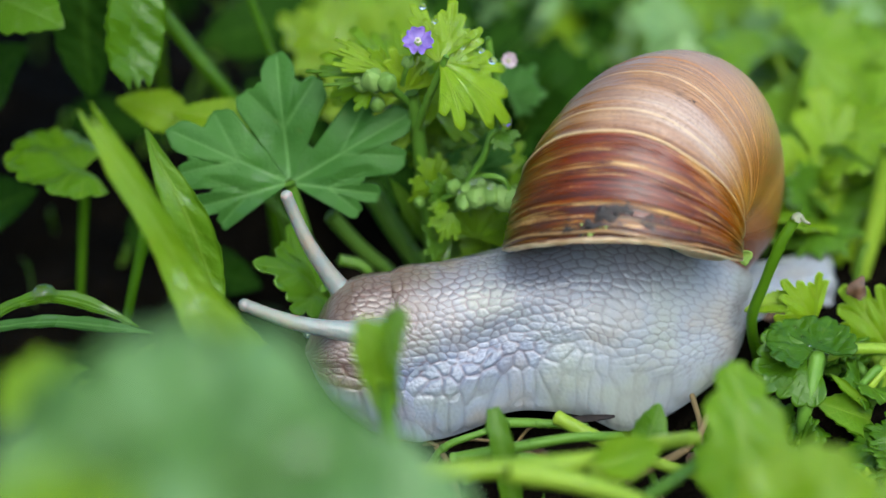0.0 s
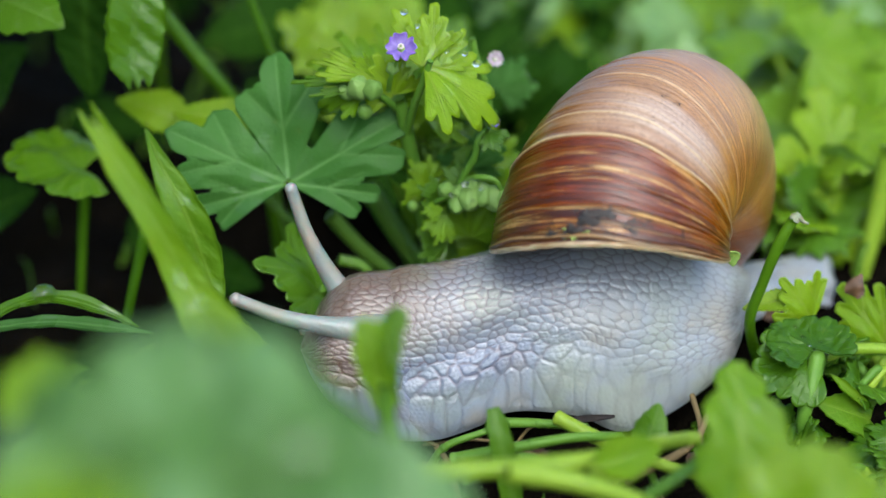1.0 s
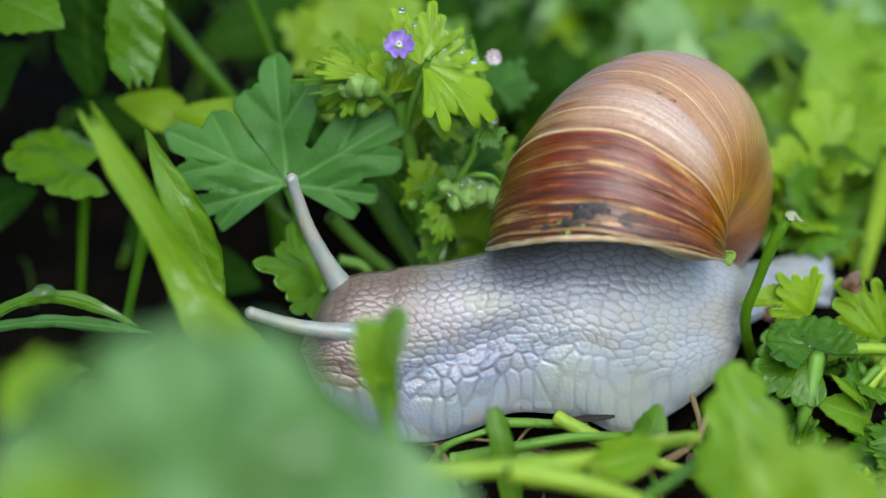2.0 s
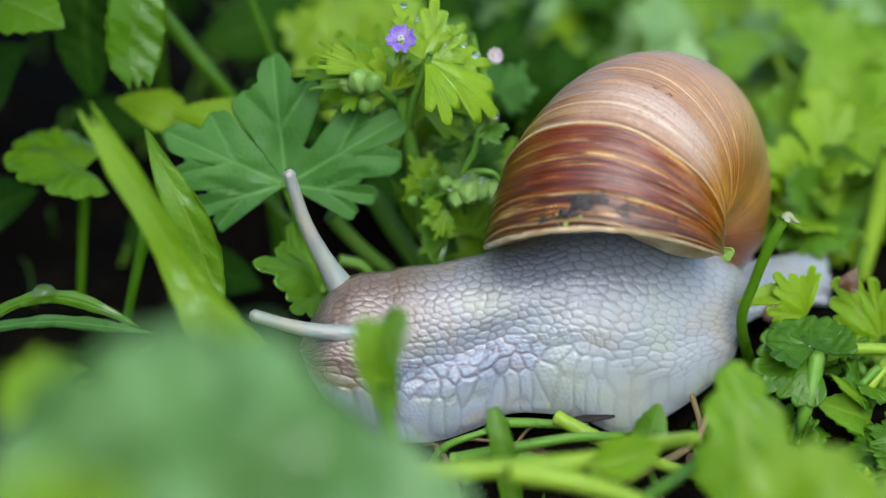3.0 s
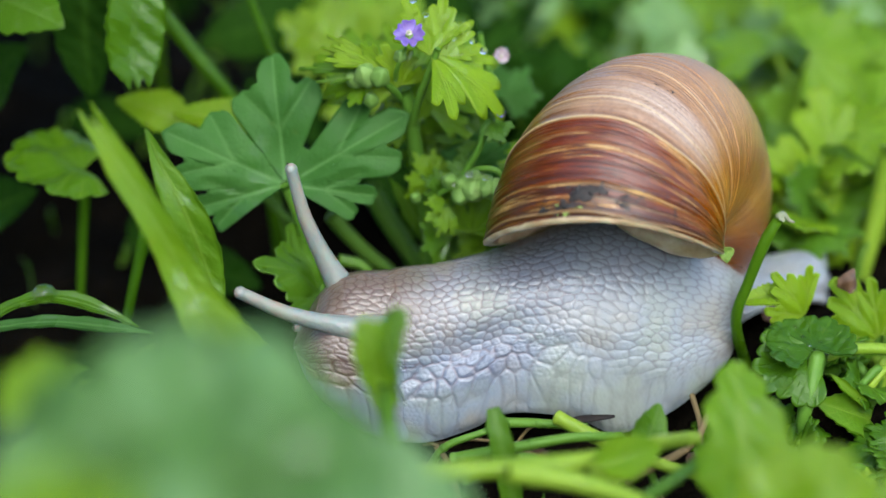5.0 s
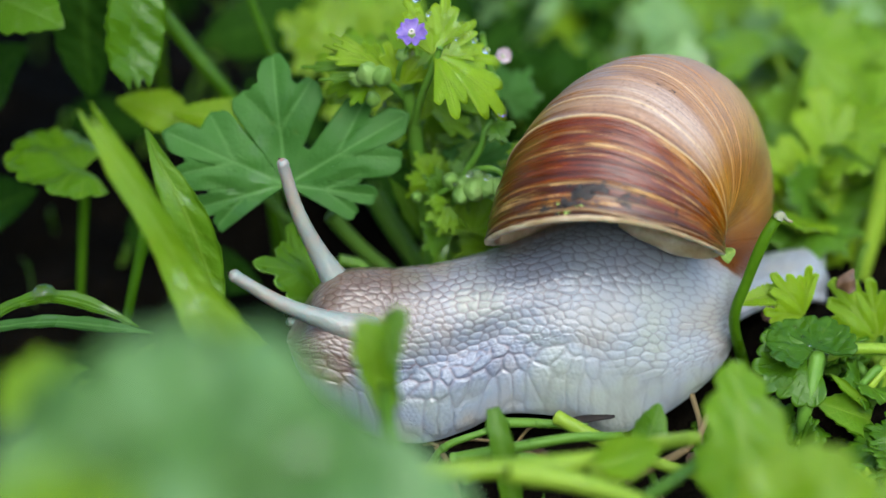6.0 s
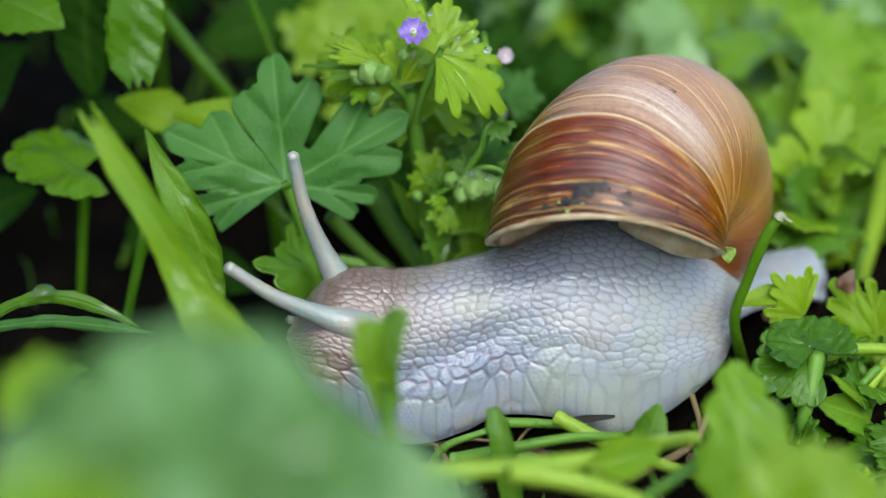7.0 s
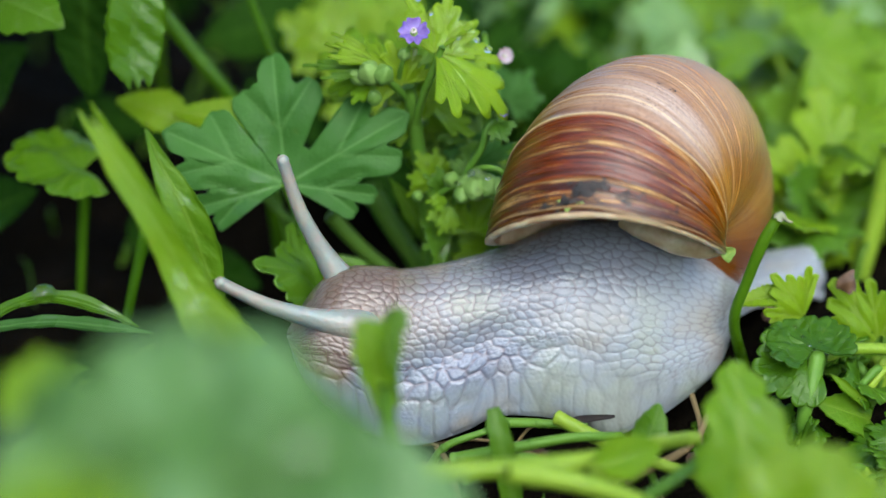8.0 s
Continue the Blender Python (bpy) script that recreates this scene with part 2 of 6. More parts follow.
col = mix(nt, maths(nt, "MULTIPLY", maths(nt, "MULTIPLY", lipdirt, 0.85), ramp(nt, grow, [(0.05, (1, 1, 1)), (0.32, (0, 0, 0))])), col, (0.028, 0.012, 0.008))
col = mix(nt, maths(nt, "MULTIPLY", rest, 0.95), col, (0.56, 0.44, 0.27))
grime = ramp(nt, node(nt, "TexNoise", Vector=coords(nt), Scale=600.0, Detail=6.0).outputs[0], [(0.60, (0, 0, 0)), (0.68, (1, 1, 1))])
near_lip = ramp(nt, grow, [(0.08, (1, 1, 1)), (0.26, (0, 0, 0))])
col = mix(nt, maths(nt, "MULTIPLY", grime, maths(nt, "ADD", maths(nt, "MULTIPLY", near_lip, 0.85), 0.1)), col, (0.02, 0.012, 0.008))
grain = node(nt, "TexNoise", Vector=coords(nt), Scale=2200.0, Detail=4.0).outputs[0]
col = mix(nt, maths(nt, "MULTIPLY", ramp(nt, grain, [(0.50, (0, 0, 0)), (0.66, (1, 1, 1))]), 0.32), col, (0.05, 0.022, 0.012))
depth = node(nt, "MapRange", Value=grow)
for k, v in zip(range(1, 5), (0.35, 0.65, 1.28, 1.16)):
    depth.inputs[k].default_value = v
rich = node(nt, "HueSaturation", Color=col, Saturation=depth.outputs[0], Value=0.93)
nt.links.new(rich.outputs[0], bsdf.inputs["Base Color"])
nt.links.new(maths(nt, "ADD", maths(nt, "MULTIPLY", mid, 0.35), 0.14), bsdf.inputs["Roughness"])
bsdf.inputs["Specular IOR Level"].default_value = 0.25
bsdf.inputs["Coat Weight"].default_value = 0.6
bsdf.inputs["Coat Roughness"].default_value = 0.06
b = bump(nt, maths(nt, "ADD", maths(nt, "ADD", mid, maths(nt, "MULTIPLY", fine, 0.9)), maths(nt, "MULTIPLY", grain, 0.35)), 0.7, 0.0003, bsdf)
nt.links.new(b.outputs[0], bsdf.inputs["Coat Normal"])
SHELL = m


# ---- building tools ----
def thing(name, at, label, category, group="", kind=""):
    ob = new(name)
    ob.empty_display_size = 0.005
    ob.location = at
    return tagged(ob, label, category, group, kind)


def part(name, verts, faces, mat, parent=None, label="", origin=None, attrs=None):
    """One mesh object from vertices in world metres; its origin is its own point or that of its parent."""
    above = Vector()
    up = parent
    while up:
        above += up.location
        up = up.parent
    o = Vector(origin) if origin is not None else above
    me = bpy.data.meshes.new(name)
    me.from_pydata((np.asarray(verts, float) - np.array(o)).tolist(), [], faces)
    me.polygons.foreach_set("use_smooth", [True] * len(me.polygons))
    for k, v in (attrs or {}).items():
        me.attributes.new(k, "FLOAT", "POINT").data.foreach_set("value", np.asarray(v, "f").ravel())
    me.materials.append(mat)
    ob = new(name, me)
    ob.parent = parent
    ob.location = o - above
    return tagged(ob, label) if label else ob


def grid_faces(nu, nv, close_v=False, flip=False, start=0):
    out = []
    for i in range(nu - 1):
        for j in range(nv if close_v else nv - 1):
            k = (j + 1) % nv
            q = (start + i * nv + j, start + i * nv + k, start + (i + 1) * nv + k, start + (i + 1) * nv + j)
            out.append(q[::-1] if flip else q)
    return out


def spline(pts, n):
    """n points on a smooth curve through pts (any dimension)."""
    p = np.asarray(pts, float)
    if len(p) == 2:
        return p[0] + (p[1] - p[0]) * np.linspace(0, 1, n)[:, None]
    q = np.vstack([2 * p[0] - p[1], p, 2 * p[-1] - p[-2]])
    s = np.linspace(0, len(p) - 1, n)
    i = np.minimum(s.astype(int), len(p) - 2)
    f = (s - i)[:, None]
    a, b, c, d = q[i], q[i + 1], q[i + 2], q[i + 3]
    return 0.5 * (2 * b + (c - a) * f + (2 * a - 5 * b + 4 * c - d) * f**2 + (3 * b - a - 3 * c + d) * f**3)


def tube(pts, radii, n=20, seg=10, rough=0.0, flat=1.0):
    """A closed, tapered, slightly uneven stalk along a smooth curve."""
    c = spline(pts, n)
    r = np.interp(np.linspace(0, 1, n), np.linspace(0, 1, len(radii)), radii)
    d = np.gradient(c, axis=0)
    d /= np.linalg.norm(d, axis=1)[:, None] + 1e-12
    ref = np.array([0.31, 0.9, 0.17])
    u = np.cross(d, ref)
    u /= np.linalg.norm(u, axis=1)[:, None]
    v = np.cross(d, u)
    a = np.linspace(0, 2 * math.pi, seg, endpoint=False)
    rr = r[:, None] * (1 + rough * np.sin(3 * a + np.linspace(0, 9, n)[:, None]))
    ring = c[:, None] + rr[..., None] * (np.cos(a)[:, None] * u[:, None] * flat + np.sin(a)[:, None] * v[:, None])
    verts = np.vstack([ring.reshape(-1, 3), c[:1] - d[:1] * r[0] * 0.5, c[-1:] + d[-1:] * r[-1] * 0.7])
    f = grid_faces(n, seg, True, True)
    k = n * seg
    f += [(k, (j + 1) % seg, j) for j in range(seg)]
    f += [(k + 1, k - seg + j, k - seg + (j + 1) % seg) for j in range(seg)]
    return verts, f


def blob(at, size, turn=None, rough=0.15, seed=0, n=9, m=14):
    """A small uneven closed lump."""
    rng = np.random.default_rng(seed)
    t, a = np.meshgrid(np.linspace(0.02, math.pi - 0.02, n), np.linspace(0, 2 * math.pi, m, endpoint=False), indexing="ij")
    r = 1 + rough * (np.sin(3 * a + rng.uniform(0, 6)) * np.sin(2 * t + rng.uniform(0, 6)) + 0.6 * np.sin(5 * a + rng.uniform(0, 6)) * np.sin(t))
    v = np.stack([r * np.sin(t) * np.cos(a), r * np.sin(t) * np.sin(a), r * np.cos(t)], -1).reshape(-1, 3) * np.asarray(size)
    if turn is not None:
        v = v @ np.asarray(turn).T
    f = grid_faces(n, m, True, True)
    f += [tuple(range(m)), tuple(range((n - 1) * m, n * m))[::-1]]
    return v + np.asarray(at), f


def axes(base, tip, facing):
    """Columns: across, along, normal; the blade runs from base to tip and its face looks along facing."""
    y = Vector(tip) - Vector(base)
    y.normalize()
    x = y.cross(Vector(facing)).normalized()
    return np.array([x, y, x.cross(y)]).T


def smooth(a, b, x):
    t = np.clip((x - a) / (b - a), 0, 1)
    return t * t * (3 - 2 * t)


def slab(p, nrm, nu, nv, thick, close_v=False):
    """Two skins and a rim from a grid of points."""
    k = nu * nv
    verts = np.vstack([p.reshape(-1, 3) + nrm.reshape(-1, 3) * thick / 2, p.reshape(-1, 3) - nrm.reshape(-1, 3) * thick / 2])
    f = grid_faces(nu, nv, close_v) + grid_faces(nu, nv, close_v, True, k)
    for j in range(nv if close_v else nv - 1):
        a, b = (nu - 1) * nv + j, (nu - 1) * nv + (j + 1) % nv
        f.append((a, b, b + k, a + k))
    if not close_v:
        for i in range(nu - 1):
            for j, s in ((0, 1), (nv - 1, -1)):
                a, b = i * nv + j, (i + 1) * nv + j
                f.append((b, a, a + k, b + k)[::s])
    return verts, f


def normals(p):
    a, b = np.gradient(p, axis=0), np.gradient(p, axis=1)
    n = np.cross(a, b)
    return n / (np.linalg.norm(n, axis=-1)[..., None] + 1e-12)


def finish_leaf(x, y, z, size, bend, twist, base, frame_axes, thick, wave, seed, vein):
    """Bends a flat blade, moves it to its place and gives it thickness."""
    rng = np.random.default_rng(seed)
    z = z + wave * size * (np.sin(x / size * rng.uniform(5, 8) + rng.uniform(0, 6)) * np.sin(y / size * rng.uniform(4, 7) + rng.uniform(0, 6)))
    t = y / size
    if abs(twist) > 1e-6:
        ca, sa = np.cos(twist * t), np.sin(twist * t)
        x, z = x * ca - z * sa, x * sa + z * ca
    if abs(bend) > 1e-6:
        k = bend / size
        ang = k * y
        y, z = np.sin(ang) / k - z * np.sin(ang), (1 - np.cos(ang)) / k * -1 + z * np.cos(ang)
    p = np.stack([x, y, z], -1) @ frame_axes.T + np.asarray(base)
    nv = p.shape[1]
    verts, f = slab(p, normals(p), p.shape[0], nv, thick)
    return verts, f, {"vein": np.concatenate([vein.ravel(), vein.ravel()])}


def palmate(base, tip, facing, lobes=7, spread=150, depth=0.55, teeth=0.16, cup=0.0, fold=0.10, bend=0.0, twist=0.0, wave=0.02, seed=0,
            per=26, rings=12, thick=0.00025, shrink=0.25, fan=None, puff=0.02):
    """A cranesbill blade: wedge lobes cut deep between, each ending in three round teeth. fan: per lobe its angle, half width (degrees) and reach."""
    rng = np.random.default_rng(seed + 50)
    size = (Vector(tip) - Vector(base)).length
    half = spread / lobes
    if fan:
        plan = list(zip(*fan))
    else:
        plan = [((2 * i + 1 - lobes) * half + rng.normal(0, 0.12) * half, half * rng.uniform(0.82, 1.0),
                 (1 - shrink * abs((2 * i + 1 - lobes) / lobes) ** 1.5) * (1 + rng.normal(0, 0.07))) for i in range(lobes)]
    ends = max(abs(p[0]) + p[1] for p in plan)
    a = np.radians(np.linspace(-ends, ends, lobes * per + 1))
    edge = np.full(a.shape, max(0.95 - 1.15 * depth, 0.12))
    lines = []
    for mid, wide, reach in plan:
        mid, w = math.radians(mid), math.sin(math.radians(min(wide, 60)))
        discs = [(mid, 0.58 * reach, 0.58 * reach * w), (mid, reach * (1 - 0.30 * w), 0.30 * w * reach)]
        for k in (-1, 1):
            far = reach * (0.84 - 0.5 * (teeth - 0.16) + rng.normal(0, 0.025))
            discs.append((mid + k * math.asin(w) * 0.74, far - 0.27 * w * reach, 0.27 * w * reach))
            lines.append((mid, 0.42 * reach, discs[-1][0], far * 0.97, 0.7))
        lines.append((mid, 0.0, mid, reach * 0.97, 1.0))
        for at, c, rho in discs:
            d = a - at
            under = rho**2 - (c * np.sin(d)) ** 2
            edge = np.maximum(edge, np.where((under > 0) & (np.abs(d) < 1.5), c * np.cos(d) + np.sqrt(np.maximum(under, 0)), 0))
    edge = edge * (1 + 0.012 * np.sin(a * 23 + rng.uniform(0, 6)) + 0.008 * np.sin(a * 51 + rng.uniform(0, 6)))
    t = np.linspace(0.02, 1, rings) ** 0.8
    rn = t[:, None] * edge[None]
    x, y = rn * np.sin(a), rn * np.cos(a)
    vein, near = np.zeros_like(x), np.full(x.shape, 1.0)
    for a0, r0, a1, r1, much in lines:
        p0 = np.array([math.sin(a0) * r0, math.cos(a0) * r0])
        v = np.array([math.sin(a1) * r1, math.cos(a1) * r1]) - p0
        k = np.clip(((x - p0[0]) * v[0] + (y - p0[1]) * v[1]) / (v @ v), 0, 1)
        dist = np.hypot(x - p0[0] - k * v[0], y - p0[1] - k * v[1])
        vein = np.maximum(vein, much * np.exp(-((dist / (0.013 * (1.2 - 0.6 * k))) ** 2)))
        near = np.minimum(near, dist)
    z = 0.5 * fold * np.minimum(near, 0.14) + puff * (1 - np.exp(-((near / 0.055) ** 2))) + cup * rn**2 - 0.006 * vein
    return finish_leaf(x * size, y * size, z * size, size, bend, twist, base, axes(base, tip, facing), thick, wave, seed, vein)


def kidney(base, tip, facing, scallops=11, spread=150, cup=0.0, bend=0.0, twist=0.0, wave=0.03, seed=0, n=150, rings=16, thick=0.0003, crinkle=0.03):
    """A rounded, scalloped blade with veins that fan out from the stalk."""
    rng = np.random.default_rng(seed + 90)
    size = (Vector(tip) - Vector(base)).length
    th = np.linspace(-1, 1, n)
    q = (th + 1) / 2 * scallops
    i = np.minimum(q.astype(int), scallops - 1)
    s = (q - i) * 2 - 1
    edge = (1 - 0.22 * th**2) * (1 + rng.normal(0, 0.035, scallops))[i] * (0.88 + 0.12 * np.sqrt(np.clip(1 - s**2, 0, 1)))
    a = np.radians(spread) * (th + 0.02 * np.sin(th * 7 + rng.uniform(0, 6)))
    t = np.linspace(0.02, 1, rings) ** 0.85
    r = t[:, None] * edge[None] * size
    x, y, rn = r * np.sin(a), r * np.cos(a), r / size
    half = np.radians(spread) / scallops
    vein = np.exp(-((np.abs(s)[None] * half * rn / 0.013) ** 2)) * np.where((i % 2 == 0)[None], 1.0, 0.8 * smooth(0.4, 0.6, rn))
    z = cup * size * rn**2 - vein * 0.012 * size
    z = z + crinkle * size * rn * (1 - vein) * np.sin(x / size * 15 + 2 * np.sin(y / size * 8 + seed)) * np.sin(y / size * 13 + 1)
    return finish_leaf(x, y, z, size, bend, twist, base, axes(base, tip, facing), thick, wave, seed, vein)


def ovate(base, tip, facing, width=0.5, serrate=0.06, fold=0.2, bend=0.0, twist=0.0, wave=0.02, seed=0, n=48, m=17, thick=0.00025, teeth=11, point=1.0):
    """A toothed oval blade with a keel and slanting side veins."""
    size = (Vector(tip) - Vector(base)).length
    t = np.linspace(0.0, 1, n)[:, None]
    w = np.sin(np.pi * t ** 0.8) ** 0.75 * (1 - 0.35 * t * point) * width * size * 0.62 + 0.0002
    s = np.linspace(-1, 1, m)[None]
    tooth = 1 + serrate * (np.mod(t * teeth, 1) - 0.5) * 2 * np.abs(s) ** 3
    x = s * w * tooth
    y = t * size + 0 * s
    z = fold * np.abs(x)
    vein = np.exp(-((x / size / 0.012) ** 2))
    k = np.mod(t * 7 - np.abs(s) * 0.9, 1) - 0.5
    vein = np.maximum(vein, 0.6 * np.exp(-((k / 0.07) ** 2)) * (np.abs(s) < 0.93))
    z = z - vein * 0.006 * size
    return finish_leaf(x, y, z, size, bend, twist, base, axes(base, tip, facing), thick, wave, seed, vein)


def grass(pts, width, facing, fold=0.3, n=30, m=7, thick=0.0002, tip=0.06, seed=0):
    """A grass blade along a smooth curve, with a keel and ribs."""
    c = spline(pts, n)
    d = np.gradient(c, axis=0)
    d /= np.linalg.norm(d, axis=1)[:, None]
    x = np.cross(d, np.asarray(facing, float))
    x /= np.linalg.norm(x, axis=1)[:, None]
    up = np.cross(x, d)
    t = np.linspace(0, 1, n)
    w = width * np.clip(np.minimum(1, 0.75 + t * 0.5) * np.minimum(1, (1 - t) / 0.35 + tip), 0, 1)
    w = w * (1 + 0.05 * np.sin(t * 23 + seed) + 0.04 * np.sin(t * 47 + 2 * seed))
    s = np.linspace(-1, 1, m)
    p = c[:, None] + x[:, None] * (w[:, None] * s)[..., None] * 0.5 + up[:, None] * (fold * w[:, None] * np.abs(s) * 0.5)[..., None]
    p = p + up[:, None] * (0.05 * w[:, None] * np.sin(t[:, None] * 29 + seed + 2.5 * s) * np.abs(s))[..., None]
    vein = np.tile(np.exp(-((s / 0.2) ** 2)) * 0.8 + 0.3 * (np.arange(m) % 2), (n, 1))
    verts, f = slab(p, normals(p), n, m, thick)
    return verts, f, {"vein": np.concatenate([vein.ravel(), vein.ravel()])}


def strip(pts, widths, facing, fold=0.3, notch=0.0, jag=0.0, crinkle=0.0, crenate=0.0, n=44, m=13, thick=0.0003, seed=0):
    """A flat blade along a smooth curve with its own widths, a keel, a notched or jagged end and side veins."""
    c = spline(pts, n)
    d = np.gradient(c, axis=0)
    d /= np.linalg.norm(d, axis=1)[:, None]
    x = np.cross(d, np.asarray(facing, float))
    x /= np.linalg.norm(x, axis=1)[:, None]
    up = np.cross(x, d)
    t = np.linspace(0, 1, n)
    w = spline(np.asarray(widths, float)[:, None], n)[:, 0] * (1 + 0.03 * np.sin(t * 31 + seed) + 0.02 * np.sin(t * 67 + 2 * seed))
    sd = np.linspace(-1, 1, m)
    lobe = 1 + crenate * (np.abs(np.sin(t[:, None] * 13 + 0.6 * (sd[None] > 0))) - 0.6) * np.abs(sd)[None] ** 2
    p = c[:, None] + x[:, None] * (w[:, None] * sd * lobe)[..., None] * 0.5 + up[:, None] * (fold * w[:, None] * np.abs(sd) * 0.5)[..., None]
    end = smooth(0.8, 1.0, t)[:, None] * (notch * (np.abs(sd)[None] - 0.4) + jag * np.sin(sd * 9 + seed)[None])
    p = p + d[:, None] * (end * w.mean())[..., None]
    p = p + up[:, None] * (crinkle * w[:, None] * np.sin(t[:, None] * 19 + seed + 3 * sd) * np.sin(sd * 4 + t[:, None] * 8))[..., None]
    k = np.mod(t[:, None] * 9 + np.abs(sd)[None] * 0.8, 1) - 0.5
    vein = np.maximum(np.exp(-((sd[None] / 0.12) ** 2)), 0.5 * np.exp(-((k / 0.08) ** 2)))
    verts, f = slab(p, normals(p), n, m, thick)
    return verts, f, {"vein": np.concatenate([vein.ravel(), vein.ravel()])}


# ---- the ground ----
def height(x, y):
    """Soil height in metres: a bank that rises gently behind the snail."""
    x, y = np.asarray(x, float), np.asarray(y, float)
    rise = 0.016 / (1 + np.exp(-(y + 0.6 * x - 0.035) / 0.012))
    far = 1 / (1 + np.exp((np.hypot(x, y) - 1.2) / 0.2))
    bumps = 0.0022 * np.sin(x * 95 + 1) * np.sin(y * 110 + 2) + 0.0012 * np.sin(x * 260 + y * 120) * np.sin(y * 240 - x * 90 + 1)
    dip = 0.012 / (1 + np.exp((y + 0.035) / 0.01))
    return (rise + bumps - dip) * far - 0.001


def build_ground():
    k = 150
    s = np.linspace(-1, 1, k)
    c = np.sign(s) * (0.35 * np.abs(s) + 400 * np.abs(s) ** 14)
    gx, gy = np.meshgrid(c, c + 0.1, indexing="ij")
    v = np.stack([gx, gy, height(gx, gy)], -1).reshape(-1, 3)
    tagged(part("ground", v, grid_faces(k, k, False, True), SOIL), "dark damp garden soil under the weeds, some shade in its colour", "ground", "", "structure")


build_ground()


# ---- the snail ----
def cells(u, v, seed):
    """Nearest and second nearest distances of a jittered cell pattern."""
    iu, iv = np.floor(u), np.floor(v)
    f1, f2 = np.full(u.shape, 9.0), np.full(u.shape, 9.0)
    for du in (-1, 0, 1):
        for dv in (-1, 0, 1):
            cu, cv = iu + du, iv + dv
            h = np.sin(cu * 127.1 + cv * 311.7 + seed) * 43758.5453
            g = np.sin(cu * 269.5 + cv * 183.3 + seed * 2) * 24634.6345
            d = np.hypot(cu + 0.5 * np.mod(cv, 2) - 0.25 + 0.18 + 0.64 * (h - np.floor(h)) - u, cv + 0.2 + 0.6 * (g - np.floor(g)) - v)
            f2 = np.minimum(f2, np.maximum(d, f1))
            f1 = np.minimum(f1, d)
    return f1, f2


# stations along the body, head to tail: x, middle y, sole z, back z, half width
BODY = [(-0.0240, -0.0040, 0.0160, 0.0184, 0.0050), (-0.0222, -0.0040, 0.0138, 0.0210, 0.0075), (-0.0191, -0.0040, 0.0109, 0.0249, 0.0090), (-0.0168, -0.0036, 0.0086, 0.0266, 0.0098), (-0.0140, -0.0030, 0.0065, 0.0274, 0.0105), (-0.0072, -0.0010, 0.0035, 0.0268, 0.0115),
        (-0.0021, 0.0000, 0.0032, 0.0270, 0.0120), (0.0040, 0.0015, 0.0049, 0.0279, 0.0124), (0.0080, 0.0022, 0.0068, 0.0287, 0.0126), (0.0127, 0.0030, 0.0070, 0.0299, 0.0130), (0.0196, 0.0040, 0.0058, 0.0321, 0.0135), (0.0256, 0.0055, 0.0029, 0.0324, 0.0140),
        (0.0310, 0.0070, 0.0038, 0.0316, 0.0138), (0.0367, 0.0090, 0.0064, 0.0292, 0.0135), (0.0434, 0.0120, 0.0108, 0.0248, 0.0125), (0.0475, 0.0150, 0.0158, 0.0221, 0.0105), (0.0501, 0.0170, 0.0172, 0.0206, 0.0090)]
TAIL = [(0.0443, 0.0180, 0.0115, 0.0204, 0.0090), (0.0482, 0.0200, 0.0146, 0.0195, 0.0090), (0.0523, 0.0230, 0.0147, 0.0190, 0.0085), (0.0573, 0.0260, 0.0141, 0.0191, 0.0075), (0.0614, 0.0280, 0.0130, 0.0192, 0.0065), (0.0636, 0.0300, 0.0108, 0.0186, 0.0052)]
SIDE = [(1.0, 0.0), (1.05, 0.07), (1.06, 0.2), (1.02, 0.34), (0.965, 0.45), (0.92, 0.56), (0.81, 0.72), (0.61, 0.87), (0.34, 0.965), (0.0, 1.0)]


